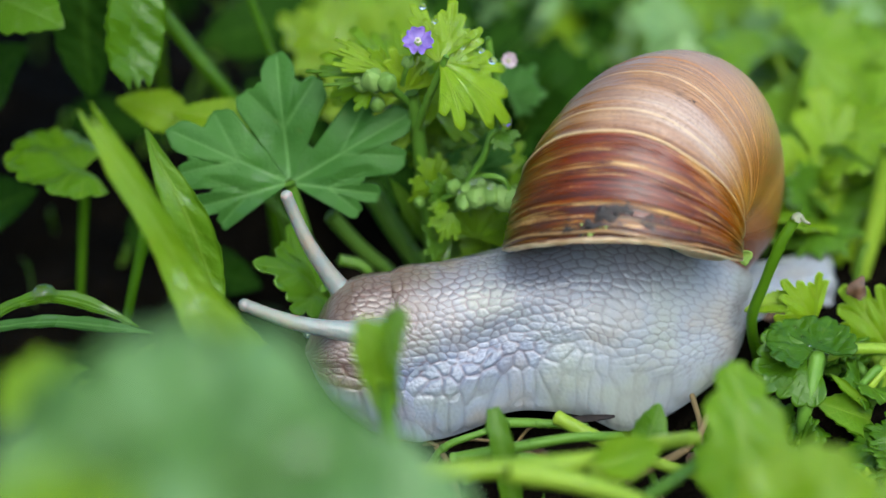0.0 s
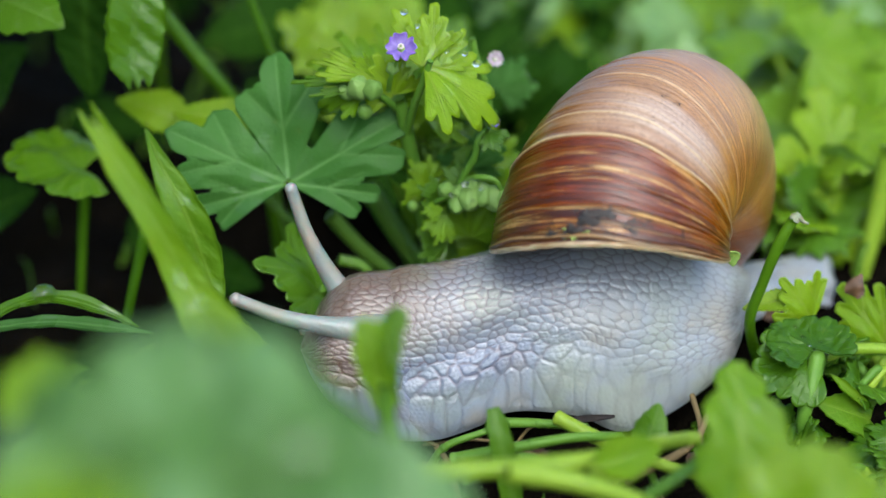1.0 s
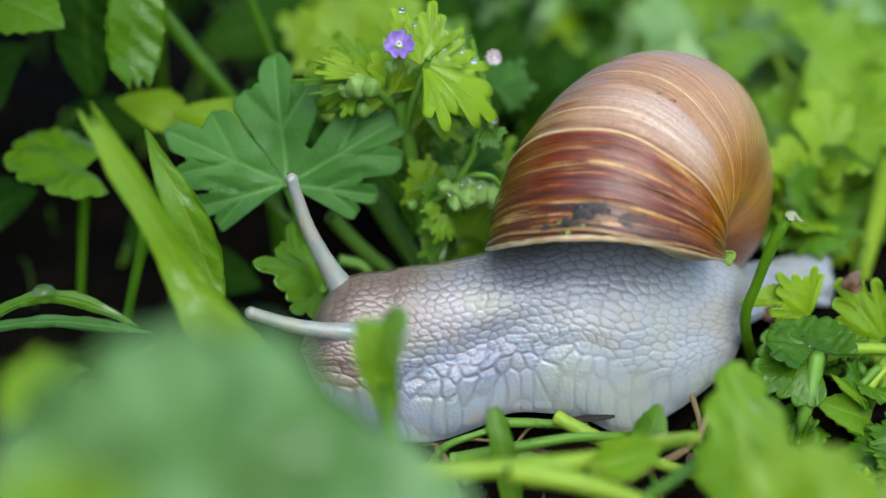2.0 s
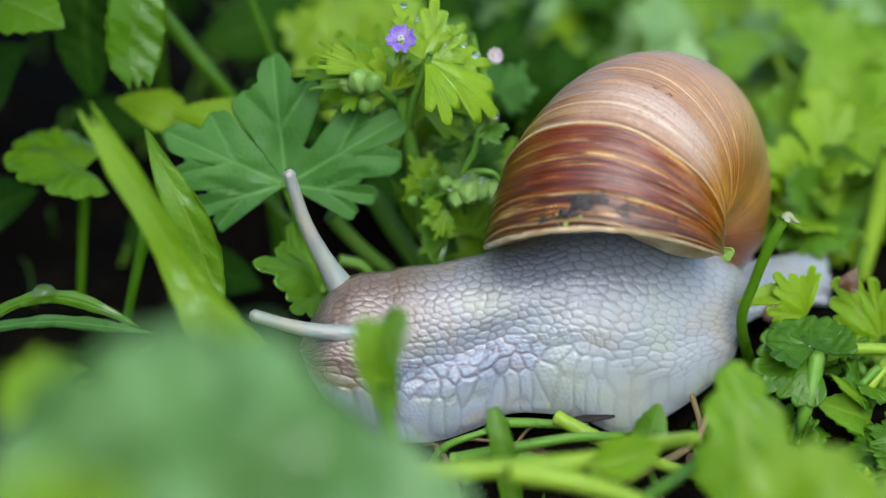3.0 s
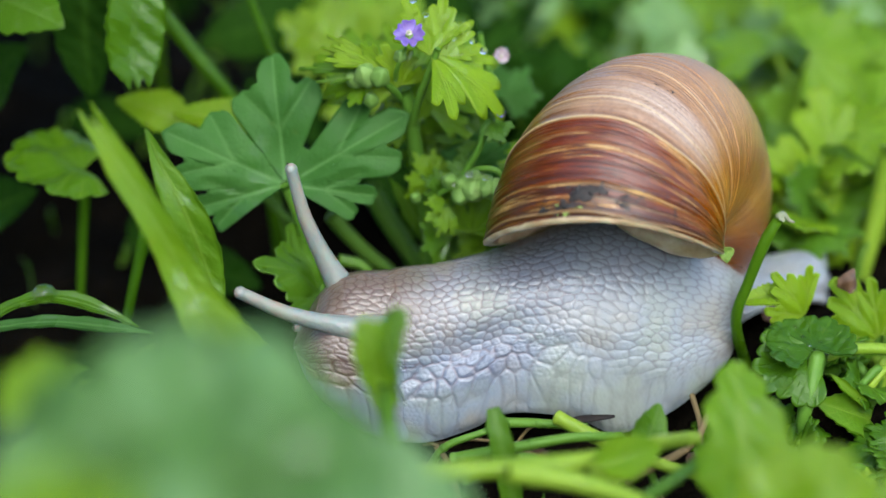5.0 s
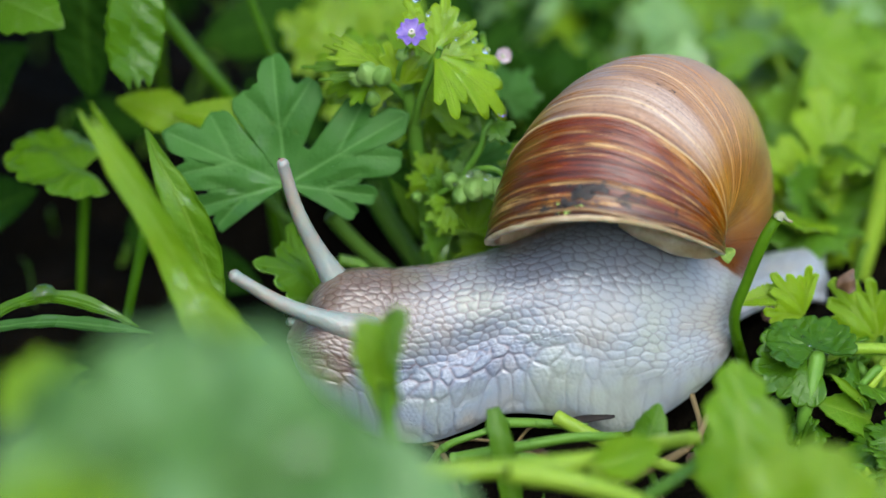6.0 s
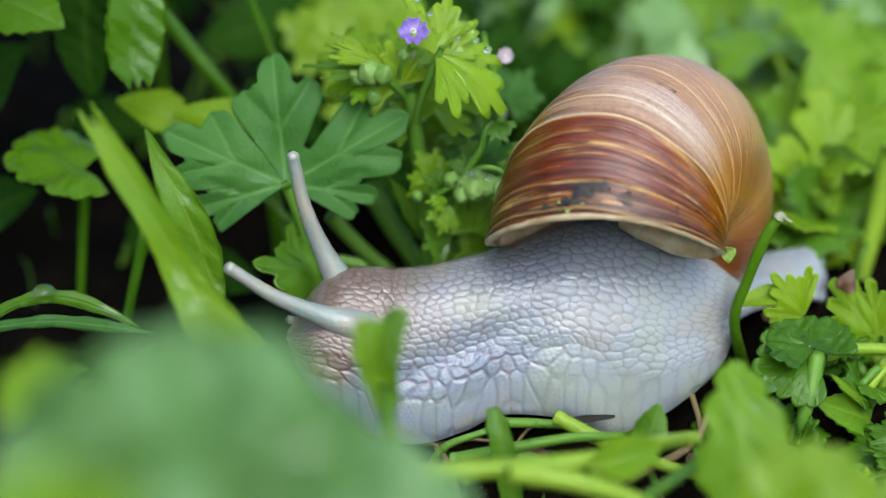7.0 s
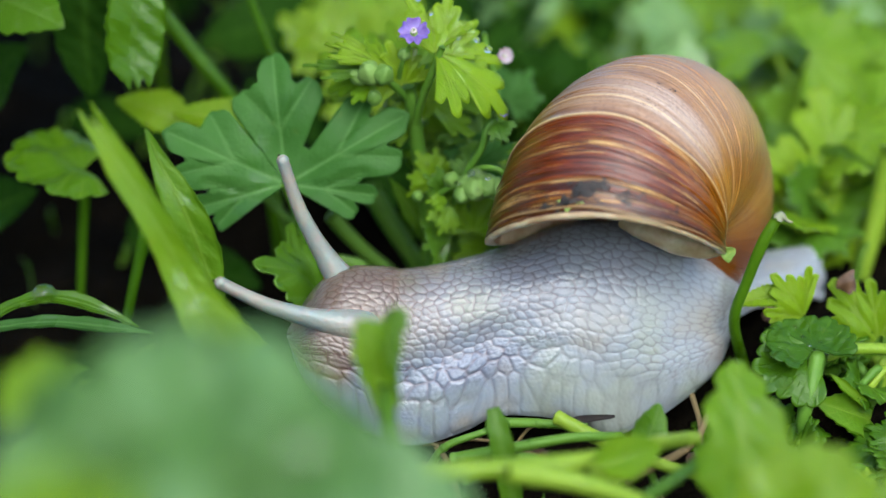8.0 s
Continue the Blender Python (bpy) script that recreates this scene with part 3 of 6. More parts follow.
def skin_piece(name, stations, parent, x0, x1, front, rear, nx, label, lid=0.12, seed=3.0, origin=None):
    """A length of the body between x0 and x1; front and rear give over what length (m) and to what share the ends draw in."""
    st = spline(stations, 400)
    st = st[np.argsort(st[:, 0])]
    x = np.linspace(x0, x1, nx)
    cols = [np.interp(x, st[:, 0], st[:, k]) for k in range(1, 5)]
    yc, zb, zt, w = [c[:, None] for c in cols]
    near, far, sole = spline(SIDE, 230), spline(SIDE, 34)[::-1][1:], 6
    a = np.concatenate([-near[:, 0], far[:, 0], np.linspace(0.9, -0.9, sole)])
    b = np.concatenate([near[:, 1], far[:, 1], np.full(sole, 0.03)])
    nv = len(a)
    h = zt - zb
    y, z = yc + a * w, zb + b * h
    f = np.ones(nx)
    for dist, (length, share) in ((x - x0, front), (x1 - x, rear)):
        if length:
            t = np.clip(dist / length, 0, 1)
            f *= share + (1 - share) * np.sqrt(np.clip(1 - (1 - t) ** 2, 0, 1))
    f = f[:, None]
    y, z = yc + (y - yc) * f, zb + h * 0.45 + (z - zb - h * 0.45) * f
    p = np.stack([np.repeat(x[:, None], nv, 1), y, z], -1)
    mid_w = 0.030
    arc = np.concatenate([np.zeros(1), np.cumsum(np.hypot(np.diff(a) * 0.0125, np.diff(b) * mid_w))])[None]
    bb = np.broadcast_to(b, (nx, nv))
    drop_off = 0.26 * smooth(0.016, 0.036, x[:, None])
    fringe = 1 - smooth(0.42, 0.56, bb + drop_off)
    # tubercles: flat, many-sided and slanting on the back, drawn out into upright wet folds along the foot
    xx = x[:, None]
    wob = 0.22 * np.sin(xx * 420 + arc * 300) + 0.12 * np.sin(xx * 700 - arc * 650)
    wob2 = 0.18 * np.sin(xx * 510 - arc * 380 + 1) + 0.08 * np.sin(xx * 900 + arc * 820)
    along = np.cumsum(np.gradient(x) / (0.0016 + 0.0004 * smooth(0.0, 0.02, x)))[:, None] + x0 / 0.0016
    u = along + (arc - 0.017) / 0.0040 * (1 - fringe) + wob
    f1, f2 = cells(u, arc / 0.00142 + wob2, seed)
    edge = f2 - f1
    wart = 0.35 * smooth(0.0, 0.5, edge) + 0.65 * np.sqrt(np.clip(1 - (f1 / 0.8) ** 2, 0, 1))
    g1, g2 = cells(xx / 0.00085 + wob, arc / 0.0010 + wob2, seed + 7)
    sub = smooth(0.0, 0.6, g2 - g1)
    patch = 0.5 + 0.5 * np.sin(xx * 190 + 2.0 * np.sin(arc * 170) + 1.0) * np.sin(arc * 240 + xx * 90)
    calm = 1 - 0.45 * smooth(0.012, 0.035, xx) * (0.4 + 0.6 * patch)
    amp = (0.00018 + 0.00009 * fringe * smooth(0.020, 0.004, xx)) * calm
    rows = np.interp(b, [0, 0.29, 0.40, 0.48, 0.55, 1], [0, 1.0, 2.0, 3.0, 4.0, 9.0])[None]
    h1, h2 = cells(xx / 0.0026 + 0.12 * np.sin(arc * 420 + xx * 260) + 0.20 * np.sin(xx * 610), rows + 0.30 * np.sin(xx * 500), seed + 21)
    column = 0.6 * smooth(-0.02, 0.40, h2 - h1) + 0.4 * np.sqrt(np.clip(1 - (h1 / 0.85) ** 2, 0, 1))
    wart = wart * (1 - fringe) + column * fringe
    edge = edge * (1 - fringe) + (h2 - h1) * 0.85 * fringe
    lift = amp * (wart - 0.7) + (0.00002 + 0.00003 * patch) * (sub - 0.5)
    lift += 0.00022 * np.sin(xx * 330 + 1.5 * np.sin(arc * 200)) * fringe * smooth(0.0, 0.1, bb)
    lift += 0.00030 * np.sin(xx * 150 + arc * 260) * (1 - fringe)
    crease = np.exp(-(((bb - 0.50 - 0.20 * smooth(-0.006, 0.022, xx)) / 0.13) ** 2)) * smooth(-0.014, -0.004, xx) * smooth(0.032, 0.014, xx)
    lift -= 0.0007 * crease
    lift *= smooth(0.0, 0.03, bb)
    n = normals(p)
    p = p - n * lift[..., None] * (1 if n[nx // 2, 110, 1] > 0 else -1)
    groove = 1 - smooth(0.0, 0.26, edge)
    groove = groove * (1 - 0.55 * fringe * smooth(0.50, 0.30, bb))
    rim = 0.70 * smooth(0.037, 0.047, xx) * (0.5 + 0.5 * patch) if stations is BODY else 0
    # pale: painted brightening towards rear and top, against the shell's shadow
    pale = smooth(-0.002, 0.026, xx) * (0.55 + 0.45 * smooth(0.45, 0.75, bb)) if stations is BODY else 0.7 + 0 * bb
    # slate tone of beads and furrows, plus painted shade along the flank crease
    slate_shade = 1.15 * np.exp(-(((bb - 0.44) / np.where(bb < 0.44, 0.16, 0.09)) ** 2)) * smooth(0.022, 0.004, xx) + 0.62 * smooth(0.60, 0.88, bb) * smooth(0.000, 0.014, xx) * smooth(0.046, 0.030, xx) + 0.45 * crease + 0.9 * smooth(-0.006, -0.013, xx) * smooth(0.5, 0.3, bb)
    # brown skin tone of head and neck, with shade painted on the face
    brown = 0.62 * smooth(0.44, 0.62, bb) * smooth(0.002, -0.014, xx) + rim + 0.60 * smooth(0.5, 0.80, bb) * smooth(0.022, -0.002, xx) + 1.0 * smooth(0.15, 0.45, bb) * smooth(-0.010, -0.019, xx) + 0.9 * smooth(-0.011, -0.018, xx) * smooth(0.2, 0.4, bb)
    faces = grid_faces(nx, nv, True, True)
    faces += [tuple(range(nv)), tuple(range((nx - 1) * nv, nx * nv))[::-1]]
    return part(name, p.reshape(-1, 3), faces, SKIN, parent, label, origin, {"groove": groove, "slate_shade": np.clip(slate_shade, 0, 1), "brown": np.clip(brown, 0, 1), "pale": np.clip(pale, 0, 1) + 0 * groove})


SNAIL_AT = Vector((0.012, 0.004, 0.003))
snail = thing("snail", SNAIL_AT, "large edible snail with pale wet skin and brown banded shell crawling", "snail")
NECK = Vector((0.00052, 0, 0.01898))
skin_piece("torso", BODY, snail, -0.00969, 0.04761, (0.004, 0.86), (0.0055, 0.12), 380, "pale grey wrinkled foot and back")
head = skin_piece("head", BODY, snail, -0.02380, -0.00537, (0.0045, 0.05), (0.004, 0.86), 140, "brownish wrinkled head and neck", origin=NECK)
TAIL_AT = Vector((0.04933, 0.02, 0.01498))
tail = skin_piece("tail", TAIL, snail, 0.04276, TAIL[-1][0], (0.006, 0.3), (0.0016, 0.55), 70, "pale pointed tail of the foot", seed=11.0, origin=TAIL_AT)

FAR_ROOT, FAR_TIP = Vector((-0.01588, -0.001, 0.02495)), Vector((-0.02346, -0.003, 0.0455))
NEAR_ROOT, NEAR_TIP = Vector((-0.01285, -0.0099, 0.02128)), Vector((-0.03074, -0.014, 0.03228))


def eye_stalk(name, root, tip, sag, label):
    mid = (root + tip) / 2
    v, f = tube([root + (root - tip).normalized() * 0.003 + Vector((0.0015, 0.004, -0.001)), root, root.lerp(tip, 0.3) + Vector(sag) * 0.8, root.lerp(tip, 0.65) + Vector(sag), tip], [0.0030, 0.0029, 0.0027, 0.0024, 0.0020, 0.00165, 0.00140, 0.00124, 0.00112, 0.00102, 0.00094, 0.00090], 60, 20, 0.01)
    rng = np.random.default_rng(4)
    v = v + rng.normal(0, 0.00002, v.shape)
    st = part(name, v, f, TENT, snail, label, root)
    d = (tip - root).normalized()
    bv, bf = blob(tip - d * 0.00010, (0.00096, 0.00096, 0.00096), None, 0.03, 0, 14, 18)
    part("eye_bulb", bv, bf, TENT, st, "", root)
    bv, bf = blob(tip + d * 0.00075 + Vector((-0.0002, 0.0001, 0.0001)), (0.00018, 0.00018, 0.00018))
    part("eye", bv, bf, DARKBIT, st, "tiny dark eye", root)
    return st


far_stalk = eye_stalk("eye_stalk", FAR_ROOT, FAR_TIP, (-0.0008, 0, -0.0008), "pale translucent upper tentacle raised high")
near_stalk = eye_stalk("eye_stalk", NEAR_ROOT, NEAR_TIP, (-0.0004, 0, -0.0010), "pale translucent upper tentacle held forward")
v, f = tube([(-0.02175, 0.001, 0.01802), (-0.02288, 0.001, 0.01802), (-0.02411, 0.001, 0.01802)], [0.0012, 0.0008, 0.0006, 0.0007], 12, 10)
part("feeler", v, f, TENT, head, "short lower feeler beside the mouth")

# shell: a coiled tube whose rings lie in half planes through its axis
AX, AY, AZ, A1, A2, F0, COIL, R0, H0, RA, RH = 0.02668, 0.01406, 0.02745, -0.66911, 0.07385, 6.01550, 0.10880, 0.01565, 0.00945, 0.01787, 0.01791
PSI, LEAN1, LEAN2, EGG = 0.64727, -0.18341, -0.05894, -0.04931
axis = np.array([math.cos(A2) * math.cos(A1), math.cos(A2) * math.sin(A1), math.sin(A2)])
e1 = np.cross(axis, [0, 0, 1.0])
e1 /= np.linalg.norm(e1)
e2 = np.cross(axis, e1)


def shell_point(phi, th, thin=0.0):
    s = np.exp(-COIL * phi - 0.22 * np.maximum(phi - 3.0, 0))
    cx, cy = (RA - thin) * np.cos(th) * (1 + EGG * np.sin(th)), (RH - thin) * np.sin(th)
    rho = np.maximum(R0 + cx * math.cos(PSI) - cy * math.sin(PSI), 0.0004) * s
    h = (H0 + cx * math.sin(PSI) + cy * math.cos(PSI)) * s
    f = F0 - phi + LEAN1 * np.cos(th) + LEAN2 * np.sin(th)
    return np.array([AX, AY, AZ]) + (rho * np.cos(f))[..., None] * e1 + (rho * np.sin(f))[..., None] * e2 + h[..., None] * axis


SHELL_AT = Vector((0.03138, 0.012, 0.03886))


def build_shell():
    turns = 2 * math.pi * 3.2
    k = np.linspace(0, 1, 240)[1:]
    phi = np.concatenate([np.linspace(0, 1.7, 560), 1.7 + (turns - 1.7) * (0.1 * k + 0.9 * k**1.5)])
    rings = len(phi)
    th = np.linspace(-math.pi, math.pi, 120, endpoint=False)
    P, TH = np.meshgrid(phi, th, indexing="ij")
    wav = P + 0.012 * np.sin(TH * 3 + 1) + 0.006 * np.sin(TH * 7)
    rest = np.zeros_like(P)
    for at, wide, much in ((0.504, 0.011, 1.0), (0.504 + 0.14, 0.008, 0.7), (0.02, 0.01, 0.4), (0.504 + 0.45, 0.012, 0.35), (0.15, 0.006, 0.35), (0.09, 0.005, 0.3), (0.504 + 0.22, 0.006, 0.3)):
        rest += much * np.exp(-(((wav - at) / np.where(wav < at, wide * 0.45, wide)) ** 2))
    ridge = 0.00022 * rest
    rng = np.random.default_rng(8)
    for q in range(150):
        at = 1.6 * rng.uniform(0, 1) ** 1.5
        ridge += rng.uniform(-0.00010, 0.00014) * (1.3 - 0.8 * min(at, 1)) * np.exp(-(((wav - at) / rng.uniform(0.003, 0.010)) ** 2))
    ridge += 0.0002 * np.sin(P * 5 + np.sin(TH * 2)) * np.exp(-P / 6)
    p = shell_point(P, TH, -ridge)
    faces = grid_faces(rings, 120, True, True)
    faces.append(tuple(range((rings - 1) * 120, rings * 120)))
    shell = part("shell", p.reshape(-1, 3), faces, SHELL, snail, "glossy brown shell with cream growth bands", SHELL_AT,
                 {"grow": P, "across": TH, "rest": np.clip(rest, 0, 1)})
    # the lip: a rolled rim and the cream inner wall
    q = np.linspace(0, 1, 26)
    phi = np.concatenate([[0.0, -0.008, -0.024, -0.026, -0.010], 0.9 * q])
    thin = np.concatenate([[0.0000, -0.0002, -0.0001, 0.0007, 0.0012], 0.0013 + 0.0003 * q])
    P, TH = np.meshgrid(phi, th, indexing="ij")
    p = shell_point(P, TH, thin[:, None] * np.ones_like(TH))
    first, last = np.searchsorted(th, -0.75), np.searchsorted(th, -1.9)
    cream = np.arange(first, last + 121) % 120
    part("aperture_lip", p[4:][:, cream].reshape(-1, 3), grid_faces(len(phi) - 4, len(cream)), CALLUS, shell, "cream inner lip of the shell", SHELL_AT)
    stained = np.arange(last, first + 1)
    part("stained_lip", p[4:][:, stained].reshape(-1, 3), grid_faces(len(phi) - 4, len(stained)), LIPRIM, shell, "brown stained inner lip", SHELL_AT)
    ragged = 0.006 * np.sin(TH[:5] * 23 + 2 * np.sin(TH[:5] * 9)) * np.array([0, 1, 0.6, 0.6, 0.3])[:, None]
    edge = shell_point(P[:5] + ragged * 0.6, TH[:5], thin[:5, None] * np.ones_like(TH[:5]))
    part("lip_rim", edge[:2].reshape(-1, 3), grid_faces(2, 120, True), LIPRIM, shell, "thin ragged brown edge of the shell", SHELL_AT)
    part("lip_band", edge[1:].reshape(-1, 3), grid_faces(4, 120, True), CALLUS, shell, "pale band along the shell's edge", SHELL_AT)
    v, f = tube([(0.02734, 0.003, 0.03324), (0.03056, 0, 0.03292), (0.03513, -0.002, 0.03191), (0.03945, -0.002, 0.03064), (0.04192, -0.001, 0.02963)], [0.0008, 0.0015, 0.0019, 0.0014, 0.0005], 26, 14, 0.06, 1.1)
    part("columella_fold", v, f, CALLUS, shell, "cream fold beside the aperture", SHELL_AT)
    # dried mud, grime and a shred of moss on the body whorl
    rng = random.Random(3)
    for name, mat, at, across, size, count in (("mud", MUD, 0.11, -0.30, 0.0016, 26), ("mud", MUD, 0.085, 0.03, 0.0014, 22), ("mud", MUD, 0.02, 0.25, 0.0009, 5), ("mud", MUD, 0.05, -0.5, 0.0011, 10),
                                               ("mud", MUD, 0.66, -0.15, 0.00042, 9), ("mud", MUD, 0.84, -0.10, 0.00038, 7), ("mud", MUD, 0.30, 0.10, 0.0002, 14), ("moss", MOSS, 0.03, -0.42, 0.0006, 5), ("moss", MOSS, 0.05, 1.1, 0.0009, 5)):
        for i in range(count):
            ph, tt = at + rng.gauss(0, 0.014 if size > 0.0003 else 0.12), across + rng.gauss(0, max(size * 40, 0.06 if size > 0.0003 else 0.35))
            c0 = shell_point(np.array([ph]), np.array([tt]))[0]
            du = shell_point(np.array([ph + 0.01]), np.array([tt]))[0] - c0
            dv = shell_point(np.array([ph]), np.array([tt + 0.02]))[0] - c0
            du, dv = du / np.linalg.norm(du), dv / np.linalg.norm(dv)
            r = size * rng.uniform(0.16, 0.62)
            bv, bf = blob(c0, (r * rng.uniform(0.5, 1.0), r * rng.uniform(0.6, 1.6), r * 0.16), np.array([du, dv, np.cross(du, dv)]).T, 0.6, rng.randrange(999), 8, 13)
            part(name, bv, bf, mat, shell, "dark wet mud smear" if name == "mud" else "green moss shred", SHELL_AT)
    v, f = ovate((0.0422, -0.0035, 0.0300), (0.0440, -0.0045, 0.0314), (0.3, -0.9, 0.4), 0.75, 0.1, 0.3, 0.4, 0.2, 0.1, 6, 16, 7)[:2]
    part("leaf_shred", v, f, MOSS, shell, "shred of green leaf stuck to the lip", SHELL_AT)
    return shell


shell = build_shell()


# ---- plants ----


def put(parent, name, geo, mat, label=""):
    return part(name, geo[0], geo[1], mat, parent, label, None, geo[2] if len(geo) > 2 else None)


def leafstalk(points, r=0.0006, n=18, seg=9, end=0.8):
    return tube(points, [r * 1.15, r, r * end], n, seg, 0.05)


def drop(parent, at, r):
    v, f = blob(at, (r, r, r * 0.8), None, 0.02)
    return part("dewdrop", v, f, DEW, parent, "clear dewdrop")


# the broad cranesbill leaf behind the eye stalk
BIG_AT = Vector((-0.01901, 0.016, 0.01653))
big = thing("cranesbill_leaf", BIG_AT, "broad blue-green lobed cranesbill leaf with wet patches", "leaf")
put(big, "blade", palmate((-0.02394, 0.012, 0.03654), (-0.02509, 0.019, 0.05589), (0.02, -0.95, 0.3), 5, 128, 0.55, 0.2, 0.02, 0.15, 0.15, 0.0, 0.06, 3, 90, 26, 0.0003, 0.02, ((-101, -63, -3, 63, 100), (22, 25, 26, 23, 21), (0.76, 1.0, 1.0, 1.06, 0.70)), 0.018), BLUEGREEN)
put(big, "petiole", leafstalk([(-0.02394, 0.012, 0.03654), (-0.0226, 0.013, 0.03199), (-0.02123, 0.015, 0.02559), (-0.01905, 0.016, 0.01458)], 0.0008), STEM)

# folded upright leaf pair
pair = thing("folded_leaf", (-0.03519, -0.022, 0.02422), "bright green leaf folded upright into two strips", "leaf")
put(pair, "blade", strip([(-0.0278, -0.034, 0.02574), (-0.03289, -0.032, 0.03171), (-0.03641, -0.03, 0.03766), (-0.03963, -0.03, 0.04473), (-0.04392, -0.029, 0.05218), (-0.04788, -0.028, 0.05915)], [0.00864, 0.00706, 0.00518, 0.0042, 0.00418, 0.00262], (0.0, -0.9, 0.45), 0.2, notch=0.45, jag=0.3, crinkle=0.02, seed=2), LIME)
put(pair, "blade", strip([(-0.03319, -0.014, 0.02589), (-0.03419, -0.012, 0.02913), (-0.03583, -0.012, 0.03446), (-0.03791, -0.012, 0.04059), (-0.04088, -0.01, 0.04601), (-0.04321, -0.009, 0.0519)], [0.00216, 0.00401, 0.00598, 0.00544, 0.0033, 0.00041], (0.1, -0.9, 0.5), 0.25, crinkle=0.04, seed=4), LEAFLIT)

# toothed leaf on its own stalk
lf = thing("toothed_leaf", (-0.06022, 0.026, 0.01066), "green toothed leaf held level on a thin stalk", "leaf")
put(lf, "blade", kidney((-0.05817, 0.025, 0.0354), (-0.07004, 0.024, 0.03859), (0.05, -0.14, 1), 13, 120, 0.0, 0.2, 0.1, 0.05, 5), LEAFLIT)
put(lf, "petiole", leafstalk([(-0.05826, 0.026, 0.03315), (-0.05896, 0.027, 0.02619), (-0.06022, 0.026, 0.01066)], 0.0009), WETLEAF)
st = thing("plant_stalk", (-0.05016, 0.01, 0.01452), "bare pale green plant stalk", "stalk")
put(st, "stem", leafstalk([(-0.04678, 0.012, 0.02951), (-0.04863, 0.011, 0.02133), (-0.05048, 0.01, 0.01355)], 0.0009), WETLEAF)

# yellow-green leaves behind the broad leaf
yl = thing("young_leaf", (-0.03367, 0.03, 0.0369), "curled yellow-green young leaf", "leaf")
put(yl, "blade", ovate((-0.03046, 0.028, 0.04022), (-0.04442, 0.03, 0.04536), (0.1, -0.5, 0.85), 0.42, 0.10, 0.5, 0.5, 0.3, 0.03, 6), YELLOW)
put(yl, "blade", ovate((-0.0423, 0.034, 0.04003), (-0.05404, 0.036, 0.04361), (-0.2, -0.7, 0.6), 0.55, 0.12, 0.3, 0.2, -0.3, 0.03, 7), YELLOW)
put(yl, "petiole", leafstalk([(-0.03046, 0.028, 0.04022), (-0.02838, 0.032, 0.03236), (-0.02519, 0.034, 0.01367)], 0.0006), STEM)

# small curled leaf under the stalks
sm = thing("small_leaf", (-0.01746, 0.012, 0.01711), "small bright green scalloped leaf", "leaf")
put(sm, "blade", palmate((-0.01893, 0.01, 0.01961), (-0.02671, 0.004, 0.02696), (0.15, -0.45, 0.85), 5, 115, 0.3, 0.2, 0.05, 0.2, 0.3, 0.2, 0.06, 9, 34, 14), GREEN)
put(sm, "petiole", leafstalk([(-0.01893, 0.01, 0.01961), (-0.01734, 0.013, 0.01575), (-0.01671, 0.013, 0.0099)], 0.0006), STEM)

# arching grass with a drop of dew
gr = thing("grass_blade", (-0.06874, -0.01, 0.02205), "arching green grass blade with a dewdrop", "grass")
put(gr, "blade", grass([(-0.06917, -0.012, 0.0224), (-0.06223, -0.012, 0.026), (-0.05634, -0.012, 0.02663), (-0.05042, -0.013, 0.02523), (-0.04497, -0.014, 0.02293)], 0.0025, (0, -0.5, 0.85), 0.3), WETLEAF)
drop(gr, (-0.05888, -0.0125, 0.02754), 0.0018)
gr2 = thing("grass_blade", (-0.07017, -0.004, 0.01779), "flat dark green grass blade", "grass")
put(gr2, "blade", grass([(-0.071, -0.004, 0.01825), (-0.06057, -0.004, 0.01964), (-0.05185, -0.005, 0.01931), (-0.04403, -0.006, 0.0186)], 0.0024, (0, -0.5, 0.85), 0.2), BLUEGREEN)

# upper left: hanging leaves and a stalk
ul = thing("nettle_leaf", (-0.07591, 0.03, 0.06704), "green toothed leaf with net veins", "leaf")
put(ul, "blade", ovate((-0.07875, 0.03, 0.0652), (-0.05953, 0.02, 0.06171), (0.1, -0.6, 0.8), 0.75, 0.12, 0.15, 0.3, 0.0, 0.03, 12), GREEN)
put(ul, "petiole", leafstalk([(-0.07875, 0.03, 0.0652), (-0.08245, 0.03, 0.05218), (-0.0845, 0.03, 0.01315)], 0.0009), STEM)
hl = thing("hanging_leaf", (-0.04913, 0.025, 0.06818), "hanging crinkled green leaf with a yellowish edge", "leaf")
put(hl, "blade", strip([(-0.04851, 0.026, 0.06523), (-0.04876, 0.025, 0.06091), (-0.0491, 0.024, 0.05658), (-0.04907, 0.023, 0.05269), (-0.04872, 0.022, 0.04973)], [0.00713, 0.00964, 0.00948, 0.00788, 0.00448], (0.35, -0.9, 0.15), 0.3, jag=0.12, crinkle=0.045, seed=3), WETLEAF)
put(hl, "blade", strip([(-0.05964, 0.045, 0.05977), (-0.06, 0.045, 0.053), (-0.05984, 0.045, 0.04713), (-0.0592, 0.045, 0.0412)], [0.00847, 0.01041, 0.00761, 0.00191], (0.1, -0.95, 0.15), 0.25, crinkle=0.04, seed=5), SHADELEAF)
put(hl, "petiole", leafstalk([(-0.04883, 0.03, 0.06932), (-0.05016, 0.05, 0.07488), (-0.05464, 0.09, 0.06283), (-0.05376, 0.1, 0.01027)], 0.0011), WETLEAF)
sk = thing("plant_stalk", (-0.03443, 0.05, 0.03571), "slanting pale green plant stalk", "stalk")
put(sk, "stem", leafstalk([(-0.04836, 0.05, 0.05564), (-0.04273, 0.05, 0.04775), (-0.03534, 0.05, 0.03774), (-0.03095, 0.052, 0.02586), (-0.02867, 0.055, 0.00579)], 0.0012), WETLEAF)
